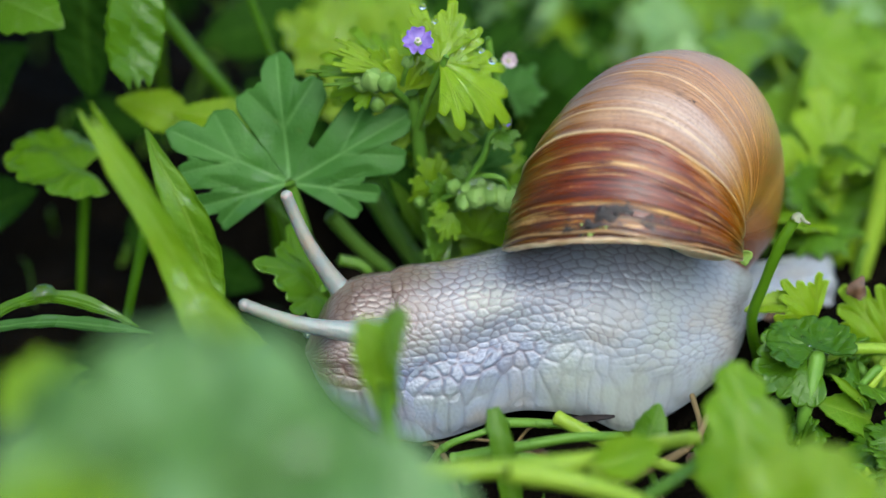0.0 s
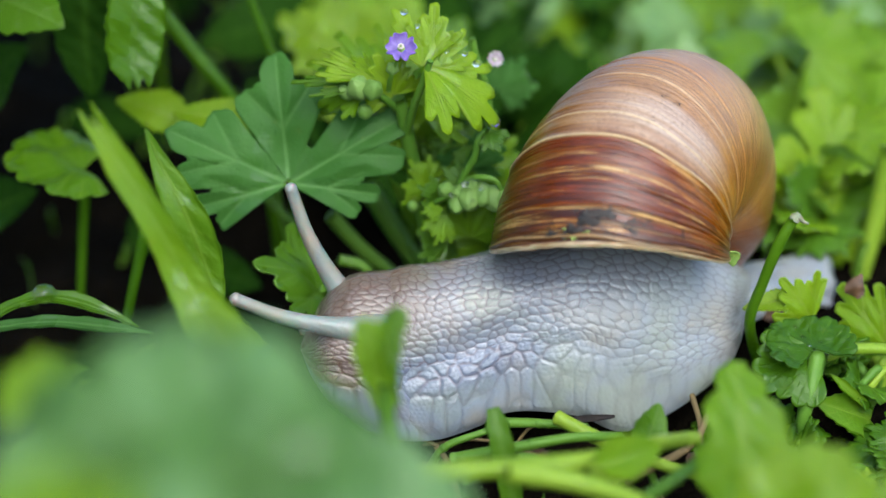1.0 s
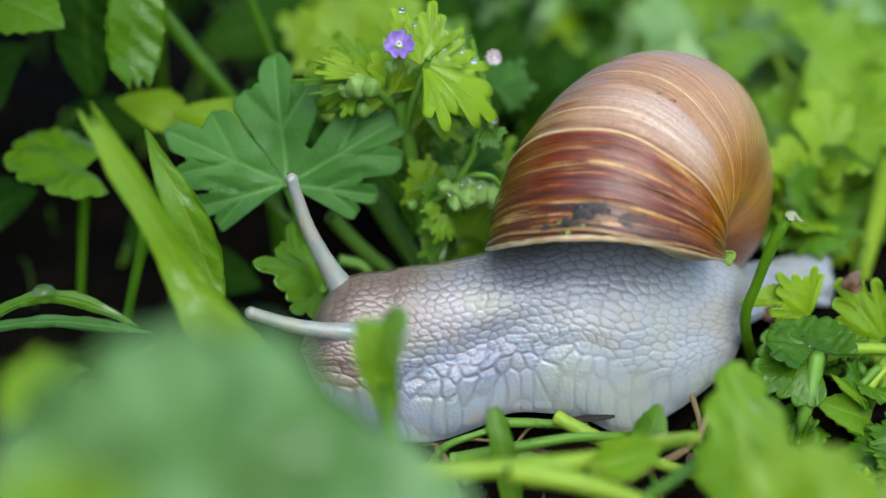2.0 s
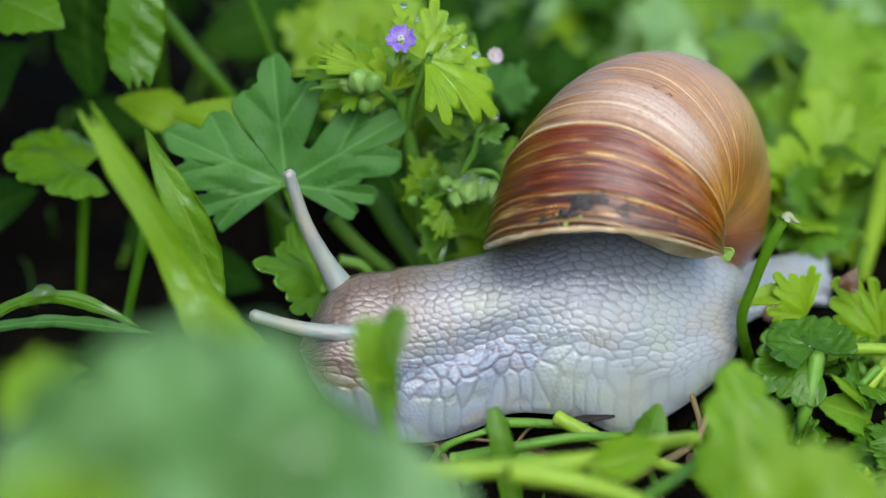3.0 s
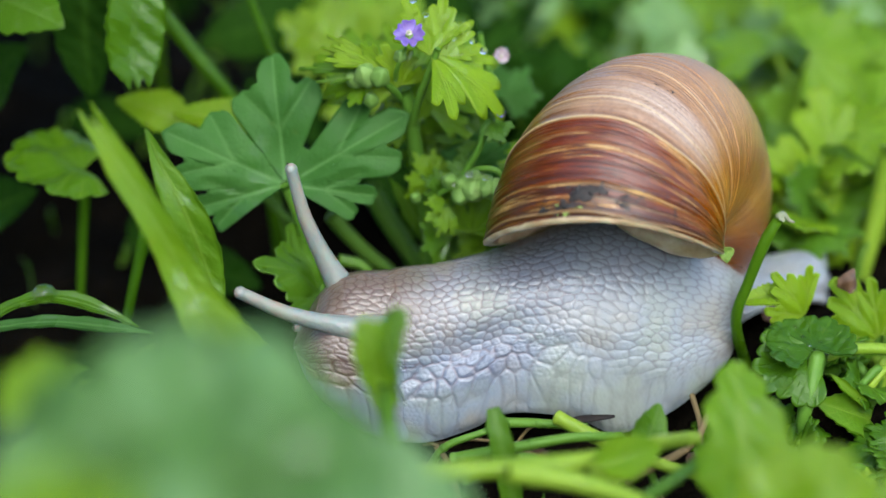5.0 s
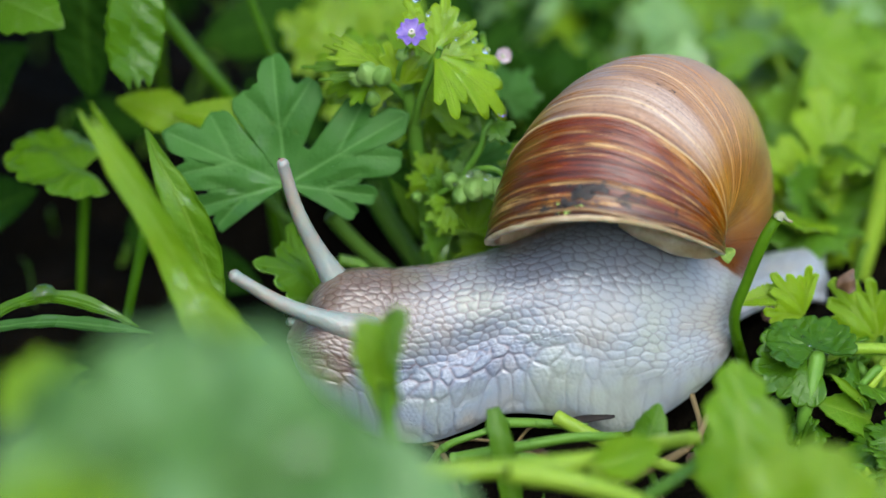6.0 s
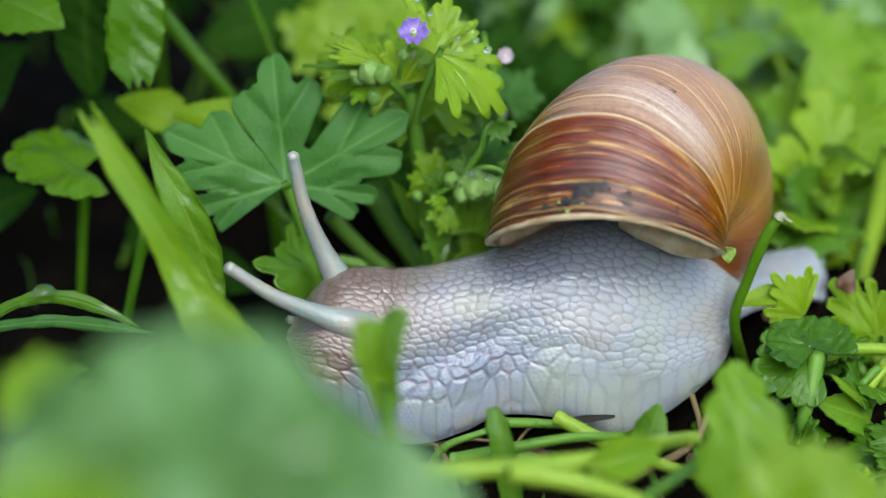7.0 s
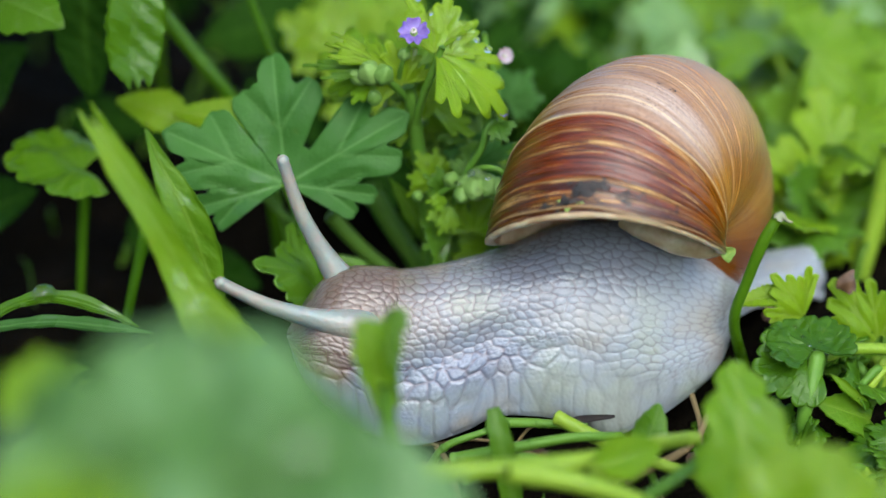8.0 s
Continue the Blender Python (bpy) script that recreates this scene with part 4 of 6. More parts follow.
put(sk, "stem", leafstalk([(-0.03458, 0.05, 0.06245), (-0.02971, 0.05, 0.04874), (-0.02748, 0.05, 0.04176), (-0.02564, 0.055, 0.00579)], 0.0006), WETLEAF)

# leaves low in the shade; the near-black ones have it in their colour
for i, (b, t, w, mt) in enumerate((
        ((-0.08433, 0.045, 0.01788), (-0.07024, 0.04, 0.02674), 0.7, SHADELEAF), ((-0.0809, 0.05, 0.03874), (-0.07154, 0.045, 0.05007), 0.7, SHADELEAF), ((-0.02342, 0.085, 0.0459), (-0.04554, 0.08, 0.04184), 0.6, SHADELEAF),
        ((-0.07138, 0.09, 0.02481), (-0.05154, 0.085, 0.02298), 0.4, SHADELEAF), ((-0.0446, 0.045, 0.01059), (-0.03148, 0.04, 0.00934), 0.6, SHADELEAF), ((-0.05641, 0.06, 0.00935), (-0.04594, 0.06, 0.01688), 0.6, SHADELEAF), ((0.07731, 0.016, -0.00131), (0.06241, 0.01, 0.00762), 0.6, GREEN), ((0.05658, 0.014, 0.00056), (0.06514, 0.012, 0.0054), 0.5, SHADELEAF), ((0.07087, 0.012, 0.00143), (0.06451, 0.009, 0.00764), 0.7, WETLEAF), ((0.07279, 0.014, 0.00554), (0.06743, 0.011, 0.00974), 0.6, GREEN), ((0.05381, 0.006, -0.00283), (0.05845, 0.003, 0.00293), 0.6, WETLEAF), ((0.04432, 0.01, -0.00266), (0.04643, 0.007, 0.00361), 0.6, WETLEAF), ((0.06441, -0.006, -0.00311), (0.05833, -0.009, 0.00306), 0.6, GREEN), ((0.04963, 0.012, 0.00638), (0.05535, 0.009, 0.01057), 0.6, SHADELEAF), ((0.0605, 0.004, 0.00102), (0.06414, 0.001, 0.00622), 0.6, SHADELEAF))):
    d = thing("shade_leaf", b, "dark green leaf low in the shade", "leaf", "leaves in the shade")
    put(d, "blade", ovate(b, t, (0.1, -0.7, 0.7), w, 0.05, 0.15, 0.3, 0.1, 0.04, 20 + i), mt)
    put(d, "petiole", leafstalk([b, Vector(b) + Vector((-0.004, 0.004, -0.01)), (b[0] - 0.006, b[1] + 0.008, float(height(b[0] - 0.006, b[1] + 0.008)) - 0.002)], 0.0007), STEM)

# upright stems between the broad leaf and the shell
for i, (pts, r, mt) in enumerate((
        ([(-0.01218, 0.035, 0.02841), (-0.0089, 0.034, 0.02226), (-0.00371, 0.033, 0.01404), (-0.00134, 0.033, 0.00585)], 0.0016, STEM),
        ([(-0.01861, 0.03, 0.02515), (-0.01354, 0.03, 0.01918), (-0.00746, 0.03, 0.01365), (-0.00418, 0.03, 0.00705)], 0.0011, STEM),
        ([(-0.03017, 0.03, 0.02959), (-0.02655, 0.03, 0.02515), (-0.02215, 0.03, 0.02068), (-0.01742, 0.03, 0.01112)], 0.0007, STEM),
        ([(-0.01684, 0.02, 0.02087), (-0.01319, 0.02, 0.01989), (-0.01121, 0.02, 0.01695), (-0.01071, 0.02, 0.01102)], 0.0008, STEM))):
    s = thing("plant_stalk", pts[-1], "green plant stalk rising from the shade", "stalk", "stalks behind the snail")
    put(s, "stem", leafstalk(pts, r, 20, 10), mt)
gb = thing("grass_blade", (0.00055, 0.022, 0.01817), "narrow pointed green grass blade", "grass")
put(gb, "blade", grass([(0.00149, 0.024, 0.01344), (-0.00174, 0.022, 0.02307), (-0.00536, 0.02, 0.02958), (-0.00862, 0.018, 0.03559)], 0.0036, (0.5, -0.8, 0.2), 0.3), GREEN)

# ---- the flowering cranesbill ----
FLOWER_AT = Vector((-0.00083, 0.022, 0.01421))
fp = thing("cranesbill_plant", FLOWER_AT, "flowering cranesbill with violet flower, buds and downy stems", "plant")
put(fp, "stem", leafstalk([(-0.00056, 0.022, 0.01421), (-0.00173, 0.02, 0.02476), (-0.00323, 0.018, 0.03597), (-0.00407, 0.016, 0.045), (-0.00492, 0.015, 0.05035)], 0.0013), STEM)
put(fp, "stem", leafstalk([(-0.00408, 0.016, 0.04361), (-0.00253, 0.012, 0.04985), (-0.00052, 0.01, 0.05493), (0.00051, 0.009, 0.05787)], 0.0006), STEM)
put(fp, "stem", leafstalk([(-0.00477, 0.016, 0.04777), (-0.0069, 0.013, 0.05092), (-0.00861, 0.012, 0.05257)], 0.0006), STEM)
put(fp, "stem", leafstalk([(-0.00146, 0.02, 0.02379), (0.00187, 0.014, 0.03165), (0.0045, 0.012, 0.03793), (0.00649, 0.011, 0.04149), (0.00734, 0.011, 0.04469), (0.00873, 0.011, 0.04606)], 0.0006), STEM)
put(fp, "stem", leafstalk([(0.00477, 0.012, 0.03719), (0.00682, 0.009, 0.03873), (0.00925, 0.008, 0.03851), (0.01058, 0.008, 0.0363)], 0.00045), STEM)
put(fp, "stem", leafstalk([(0.00143, 0.014, 0.0307), (-0.00035, 0.012, 0.03327), (0.00141, 0.01, 0.03535), (0.00403, 0.009, 0.03568)], 0.0005), STEM)
put(fp, "stem", leafstalk([(-0.00628, 0.013, 0.05228), (-0.00571, 0.011, 0.0551), (-0.00447, 0.01, 0.05796)], 0.00035), STEM)
put(fp, "stem", leafstalk([(0.00951, 0.02, 0.04192), (0.00855, 0.02, 0.05029), (0.00745, 0.02, 0.05489), (0.00707, 0.02, 0.05781)], 0.0006), STEM)


def flower(parent, at, facing, r, mat, seed):
    """Five notched petals round a pale centre, in a green cup."""
    z = Vector(facing).normalized()
    x = z.orthogonal().normalized()
    y = z.cross(x)
    at = Vector(at)
    rng = random.Random(seed)
    for i in range(5):
        a = i * 2 * math.pi / 5 + rng.uniform(-0.15, 0.15)
        d = x * math.cos(a) + y * math.sin(a)
        n, m = 12, 9
        t, s = np.linspace(0, 1, n)[:, None], np.linspace(-1, 1, m)[None]
        w = r * (0.08 + 0.36 * np.sin(t * 2.0) ** 1.3)
        ln = r * t * (1 - 0.24 * (1 - np.abs(s)) * t**4 - 0.10 * s**4)
        lift = r * (0.42 * t**1.5 - 0.12 * (s**2) * t + rng.uniform(-0.05, 0.1) * t)
        side = z.cross(d)
        p = np.array(at) + ln[..., None] * np.array(d) + (w * s)[..., None] * np.array(side) + lift[..., None] * np.array(z)
        v, f = slab(p, normals(p), n, m, 0.00012)
        part("petal", v, f, mat, parent)
    v, f = blob(at - z * r * 0.25, (r * 0.4, r * 0.4, r * 0.4), None, 0.1)
    part("calyx", v, f, BUD, parent)
    v, f = blob(at + z * r * 0.15, (r * 0.13, r * 0.13, r * 0.22), None, 0.1)
    part("pistil", v, f, BUD, parent)
    for i in range(7):
        a = i * 0.9
        d = (x * math.cos(a) + y * math.sin(a)) * r * 0.14
        v, f = tube([at + d * 0.4, at + d + z * r * 0.42], [r * 0.03, r * 0.03, r * 0.07], 5, 6)
        part("stamen", v, f, STAMEN, parent)


flower(fp, (-0.00377, 0.009, 0.05999), (0.0, -0.75, 0.65), 0.0025, PETAL, 1)
flower(fp, (0.00904, 0.01, 0.04737), (0.6, -0.3, 0.75), 0.0016, PETAL, 2)
flower(fp, (0.01035, 0.022, 0.05361), (0.3, -0.8, 0.4), 0.0014, PETALPINK, 3)


def bud(parent, at, size, lean, seed):
    """A downy ribbed bud with a pointed tip."""
    z = Vector(lean).normalized()
    x = z.orthogonal().normalized()
    turn = np.array([x, z.cross(x), z]).T
    v, f = blob((0, 0, 0), (1, 1, 1), None, 0.04, seed, 14, 20)
    a = np.arctan2(v[:, 1], v[:, 0])
    v[:, :2] *= (1 + 0.07 * np.cos(5 * a))[:, None] * (1 - 0.25 * np.clip(v[:, 2], 0, 1))[:, None]
    v[:, 2] *= 1.25
    part("bud", (v * size) @ turn.T + np.array(at), f, BUD, parent)


for i, (at, r, ln) in enumerate((((-0.01075, 0.011, 0.05357), 0.0019, (-.2, -.6, .6)), ((-0.00856, 0.01, 0.05349), 0.0016, (.3, -.6, .6)), ((-0.01252, 0.012, 0.05275), 0.0014, (-.6, -.5, .5)),
                                 ((0.00535, 0.009, 0.03541), 0.0021, (0, -.8, -.2)), ((0.00737, 0.009, 0.03568), 0.0020, (.2, -.8, -.1)), ((0.00369, 0.01, 0.03581), 0.0016, (-.3, -.7, .3)),
                                 ((0.01077, 0.008, 0.03482), 0.0017, (0.1, -0.1, -1)), ((-0.01012, 0.012, 0.0494), 0.0012, (0, -.6, .6)), ((-0.00536, 0.011, 0.05644), 0.0010, (0, -.6, .6)), ((0.00167, 0.01, 0.03655), 0.0013, (-.4, -.7, .4)), ((0.00334, 0.009, 0.03448), 0.0015, (-.1, -.8, -.3)), ((0.00911, 0.0085, 0.03521), 0.0018, (.3, -.6, -.6)), ((0.0058, 0.01, 0.03711), 0.0013, (0, -.7, .5)), ((-0.00372, 0.012, 0.03346), 0.0009, (-.4, -.7, .4)))):
    bud(fp, at, r, ln, i)
LEAFLETS = (
    ((-0.00052, 0.01, 0.05689), (0.01097, 0.006, 0.05116), (0.2, -0.5, 0.85), 3, 62, 0.42, 0.7, YELLOW), ((-0.00078, 0.01, 0.05653), (-0.00078, 0.016, 0.06334), (0, -0.9, 0.4), 3, 55, 0.42, 0.3, YELLOW),
    ((-0.00816, 0.012, 0.05419), (-0.01736, 0.01, 0.05955), (-0.1, -0.6, 0.8), 3, 25, 0.4, 0.3, YELLOW), ((-0.00817, 0.012, 0.05383), (-0.02012, 0.012, 0.05545), (0, -0.6, 0.8), 3, 22, 0.4, 0.2, GREEN),
    ((-0.00997, 0.014, 0.052), (-0.01787, 0.014, 0.05064), (0, -0.5, 0.8), 3, 60, 0.5, 0.3, LIME), ((-0.00821, 0.014, 0.05426), (-0.01116, 0.012, 0.0584), (0, -0.7, 0.7), 3, 35, 0.4, 0.2, LIME),
    ((-0.00482, 0.02, 0.04752), (-0.01488, 0.03, 0.0578), (0, -0.6, 0.8), 5, 62, 0.5, 0.2, LIME), ((-0.00305, 0.022, 0.04693), (0.006, 0.03, 0.05593), (0, -0.6, 0.8), 7, 110, 0.5, 0.2, LIME),
    ((0.00053, 0.012, 0.03374), (-0.00193, 0.01, 0.0372), (0, -0.8, 0.6), 3, 50, 0.4, 0.4, GREEN), ((0.00097, 0.011, 0.03315), (-0.00211, 0.009, 0.03355), (0, -0.8, 0.6), 3, 50, 0.4, 0.4, LIME),
    ((0.00142, 0.011, 0.03221), (-0.00035, 0.008, 0.02831), (0.1, -0.9, 0.4), 3, 50, 0.4, 0.4, LIME), ((0.00453, 0.014, 0.03587), (0.00142, 0.014, 0.03914), (0, -0.8, 0.6), 3, 50, 0.4, 0.4, GREEN),
    ((0.00683, 0.02, 0.04098), (0.00144, 0.022, 0.046), (0, -0.9, 0.4), 5, 100, 0.5, 0.3, GREEN), ((0.00236, 0.022, 0.0337), (0.00781, 0.024, 0.03973), (0, -0.9, 0.4), 5, 100, 0.5, 0.3, GREEN),
    ((-0.00037, 0.024, 0.03496), (0.00237, 0.026, 0.04245), (0, -0.9, 0.4), 5, 110, 0.5, 0.3, LIME), ((0.00329, 0.02, 0.02282), (0.00773, 0.016, 0.02953), (0.1, -0.9, 0.4), 5, 100, 0.5, 0.3, GREEN),
    ((-0.00037, 0.024, 0.02333), (0.00467, 0.02, 0.02087), (0.1, -0.8, 0.5), 5, 100, 0.5, 0.3, GREEN), ((0.00427, 0.03, 0.03301), (-0.00037, 0.03, 0.04028), (0.1, -0.8, 0.5), 5, 110, 0.4, 0.3, LIME), ((0.00805, 0.032, 0.02892), (0.00616, 0.034, 0.03838), (0.1, -0.8, 0.5), 5, 110, 0.4, 0.3, LIME), ((0.00605, 0.022, 0.02404), (0.01085, 0.018, 0.03691), (0.1, -0.9, 0.4), 5, 90, 0.35, 0.3, GREEN), ((0.00874, 0.011, 0.04542), (0.0105, 0.008, 0.04362), (0.2, -0.8, 0.4), 3, 60, 0.4, 0.5, GREEN),
    ((0.01109, 0.045, 0.0412), (0.01485, 0.045, 0.04664), (0, -0.9, 0.4), 5, 120, 0.3, 0.2, BLUEGREEN), ((-0.00568, 0.018, 0.0481), (-0.0105, 0.027, 0.0455), (0, -0.7, 0.7), 5, 90, 0.5, 0.3, GREEN),
    ((0.00144, 0.014, 0.02595), (-0.00398, 0.013, 0.02963), (0.1, -0.85, 0.5), 5, 105, 0.42, 0.3, GREEN),
    ((0.00502, 0.014, 0.02691), (0.00613, 0.013, 0.03423), (0.1, -0.85, 0.5), 5, 105, 0.42, 0.3, LIME),
    ((0.00781, 0.018, 0.02355), (0.00559, 0.017, 0.03021), (0.1, -0.85, 0.5), 5, 105, 0.42, 0.3, LIME),
    ((-0.00125, 0.016, 0.03474), (-0.00391, 0.015, 0.03993), (0.1, -0.85, 0.5), 5, 105, 0.42, 0.3, LIME),
    ((0.0055, 0.02, 0.03626), (0.0076, 0.019, 0.04277), (0.1, -0.85, 0.5), 5, 105, 0.42, 0.3, BLUEGREEN),
    ((-0.00392, 0.018, 0.04347), (-0.00731, 0.017, 0.04802), (0.1, -0.85, 0.5), 5, 105, 0.42, 0.3, LIME),
    ((0.00146, 0.026, 0.03816), (0.00309, 0.025, 0.04489), (0.1, -0.85, 0.5), 5, 105, 0.42, 0.3, LIME),
    ((-0.0056, 0.014, 0.05109), (-0.00763, 0.013, 0.05731), (0.1, -0.85, 0.5), 5, 105, 0.42, 0.3, YELLOW),
    ((0.00052, 0.012, 0.05661), (0.00182, 0.014, 0.06437), (0.1, -0.8, 0.6), 3, 55, 0.45, 0.25, YELLOW),
    ((-0.00122, 0.013, 0.05724), (-0.00425, 0.015, 0.06377), (0.1, -0.8, 0.6), 3, 55, 0.45, 0.25, YELLOW),
    ((0.00138, 0.011, 0.05599), (0.00571, 0.013, 0.06036), (0.1, -0.8, 0.6), 3, 55, 0.45, 0.25, YELLOW))
for i, (b, t, fc, lo, sp, dp, bd, mt) in enumerate(LEAFLETS):
    put(fp, "leaflet", palmate(b, t, fc, lo, sp, dp, 0.2, 0.0, 0.15, bd, 0.2 * math.sin(i * 2.1), 0.03, 30 + i, 22, 10, 0.00022), mt)
for at, r in (((-0.00309, 0.012, 0.06487), 0.0006), ((-0.00121, 0.012, 0.06257), 0.0005), ((0.0058, 0.007, 0.05929), 0.0005), ((0.00749, 0.006, 0.05798), 0.0007), ((0.00576, 0.008, 0.03814), 0.0009), ((0.00308, 0.008, 0.05947), 0.0004)):
    drop(fp, at, r)

for at, r in (((0.00471, 0.0075, 0.03831), 0.0007), ((0.00245, 0.0078, 0.03655), 0.0005), ((0.0073, 0.0065, 0.0379), 0.0006), ((0.00575, 0.0066, 0.03585), 0.0004)):
    drop(fp, at, r)

lush = thing("cranesbill_leaf", (-0.01839, 0.075, 0.00506), "soft lime-green lobed leaves behind the flowering plant", "leaf")
put(lush, "blade", palmate((-0.01865, 0.07, 0.04238), (-0.02076, 0.074, 0.05366), (0.05, -0.85, 0.55), 5, 130, 0.66, 0.2, 0.0, 0.1, 0.3, 0.1, 0.05, 80, 26, 12), YELLOW)
put(lush, "petiole", leafstalk([(-0.01865, 0.07, 0.04238), (-0.01817, 0.076, 0.023), (-0.01741, 0.075, -0.00057)], 0.0007), STEM)
put(lush, "blade", palmate((-0.01066, 0.075, 0.04315), (-0.00546, 0.079, 0.05358), (0.05, -0.85, 0.55), 5, 130, 0.66, 0.2, 0.0, 0.1, 0.3, 0.1, 0.05, 81, 26, 12), LIME)
put(lush, "petiole", leafstalk([(-0.01066, 0.075, 0.04315), (-0.01398, 0.076, 0.02409), (-0.01741, 0.075, -0.00057)], 0.0007), STEM)
put(lush, "blade", palmate((-0.02554, 0.08, 0.03106), (-0.03301, 0.084, 0.03909), (0.05, -0.85, 0.55), 5, 130, 0.66, 0.2, 0.0, 0.1, 0.3, 0.1, 0.05, 82, 26, 12), LIME)
put(lush, "petiole", leafstalk([(-0.02554, 0.08, 0.03106), (-0.02137, 0.076, 0.01862), (-0.01741, 0.075, -0.00057)], 0.0007), STEM)
put(lush, "blade", palmate((-0.01353, 0.065, 0.03331), (-0.01161, 0.069, 0.04352), (0.05, -0.85, 0.55), 5, 130, 0.66, 0.2, 0.0, 0.1, 0.3, 0.1, 0.05, 83, 26, 12), YELLOW)
put(lush, "petiole", leafstalk([(-0.01353, 0.065, 0.03331), (-0.01563, 0.076, 0.01752), (-0.01741, 0.075, -0.00057)], 0.0007), STEM)
put(lush, "blade", palmate((-0.0025, 0.08, 0.03755), (0.00487, 0.084, 0.04554), (0.05, -0.85, 0.55), 5, 130, 0.66, 0.2, 0.0, 0.1, 0.3, 0.1, 0.05, 84, 26, 12), GREEN)
put(lush, "petiole", leafstalk([(-0.0025, 0.08, 0.03755), (-0.00982, 0.076, 0.02191), (-0.01741, 0.075, -0.00057)], 0.0007), STEM)
put(lush, "blade", palmate((-0.02403, 0.095, 0.04121), (-0.02808, 0.099, 0.05158), (0.05, -0.85, 0.55), 5, 130, 0.66, 0.2, 0.0, 0.1, 0.3, 0.1, 0.05, 85, 26, 12), LIME)
put(lush, "petiole", leafstalk([(-0.02403, 0.095, 0.04121), (-0.02021, 0.076, 0.02573), (-0.01741, 0.075, -0.00057)], 0.0007), STEM)

# ---- beside the tail ----
STALK_AT = Vector((0.04659, -0.004, 0.01872))
stalk = thing("cut_stalk", STALK_AT, "short green stalk with a dry broken end", "stalk")
put(stalk, "stem", tube([(0.05083, 0.006, 0.00648), (0.04714, -0.003, 0.01887), (0.0485, -0.005, 0.02647), (0.0505, -0.006, 0.03299), (0.05249, -0.006, 0.03693)], [0.0009, 0.00085, 0.0008, 0.0009, 0.0008], 26, 12, 0.04), LEAFLIT)
put(stalk, "dry_end", tube([(0.0525, -0.006, 0.03675), (0.05296, -0.006, 0.03746), (0.05385, -0.006, 0.03657), (0.05471, -0.006, 0.03621)], [0.0009, 0.0006, 0.0003, 0.0002], 10, 8), DRYEND, "dry whitish broken tip")
rl = thing("scalloped_leaf", (0.05681, -0.002, 0.00275), "dark green scalloped leaf, wet, cupped", "leaf")
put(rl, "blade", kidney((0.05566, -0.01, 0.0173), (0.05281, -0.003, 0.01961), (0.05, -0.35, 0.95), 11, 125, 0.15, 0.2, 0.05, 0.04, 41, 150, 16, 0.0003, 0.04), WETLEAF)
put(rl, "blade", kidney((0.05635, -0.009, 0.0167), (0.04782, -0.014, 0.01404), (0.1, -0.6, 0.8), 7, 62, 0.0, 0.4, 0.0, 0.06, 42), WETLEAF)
put(rl, "petiole", leafstalk([(0.05765, -0.006, 0.01563), (0.05602, -0.006, 0.00927), (0.05569, -0.004, 0.00173), (0.05731, -0.002, -0.00306)], 0.0011), STEM)
put(rl, "petiole", leafstalk([(0.05829, -0.006, 0.01489), (0.06235, -0.006, 0.01601), (0.07059, -0.004, 0.01424), (0.07723, 0, 0.0057)], 0.0009), STEMPALE)
put(rl, "petiole", leafstalk([(0.05628, -0.0095, 0.01672), (0.05514, -0.013, 0.01232), (0.05398, -0.014, 0.00768), (0.05481, -0.012, 0.00256)], 0.0011), STEM)
drop(rl, (0.05439, -0.0068, 0.01828), 0.00045)
drop(rl, (0.05344, -0.0048, 0.01904), 0.00045)
drop(rl, (0.05507, -0.0092, 0.01788), 0.00045)
drop(rl, (0.05696, -0.008, 0.01794), 0.00045)
drop(rl, (0.05174, -0.0062, 0.01813), 0.00045)
BRIGHT_AT = Vector((0.07242, 0.004, 0.00975))
bl = thing("bright_leaf", BRIGHT_AT, "bright yellow-green lobed leaf with a brown spot", "leaf")
put(bl, "blade", palmate((0.06978, 0.004, 0.01215), (0.06928, 0.006, 0.0251), (0.1, -0.75, 0.65), 5, 120, 0.5, 0.2, 0.05, 0.15, 0.15, 0.05, 0.05, 43, 40, 16, 0.00025, 0.2, ((-76, -36, -7, 28, 62), (19, 17, 17, 18, 18), (0.84, 1.0, 0.78, 0.75, 0.7)), 0.03), YELLOW)
put(bl, "blade", palmate((0.05768, 0.002, 0.01705), (0.05225, 0, 0.02512), (0.1, -0.8, 0.6), 3, 60, 0.35, 0.15, 0.1, 0.15, 0.3, 0.1, 0.04, 44), YELLOW)
put(bl, "blade", ovate((0.05452, 0.002, 0.02053), (0.04678, -0.002, 0.022), (0.1, -0.6, 0.8), 0.36, 0.1, 0.3, 0.5, 0.1, 0.04, 48), YELLOW)
put(bl, "petiole", leafstalk([(0.06978, 0.004, 0.01215), (0.07464, 0.006, 0.00891), (0.07746, 0.008, 0.00022)], 0.0009), STEM)
v, f = ovate((0.0631, 0.0015, 0.02157), (0.06465, 0.0005, 0.02475), (0.2, -0.9, 0.3), 0.7, 0.2, 0.3, 0.6, 0.3, 0.08, 5)[:2]
part("brown_spot", v, f, DEADLEAF, bl, "withered brown patch")
bl2 = thing("pointed_leaf", (0.07083, -0.008, -0.00025), "green pointed leaf tip with curled edge", "leaf")
put(bl2, "blade", ovate((0.07198, -0.006, 0.00121), (0.05756, -0.014, 0.01165), (0.1, -0.65, 0.75), 0.46, 0.10, 0.3, 0.25, 0.2, 0.05, 45), LEAFLIT)
put(bl2, "blade", grass([(0.06384, -0.01, 0.00869), (0.06074, -0.012, 0.01189), (0.05786, -0.013, 0.01489)], 0.0016, (0.3, -0.8, 0.5), 0.4, 14, 5), LIME)
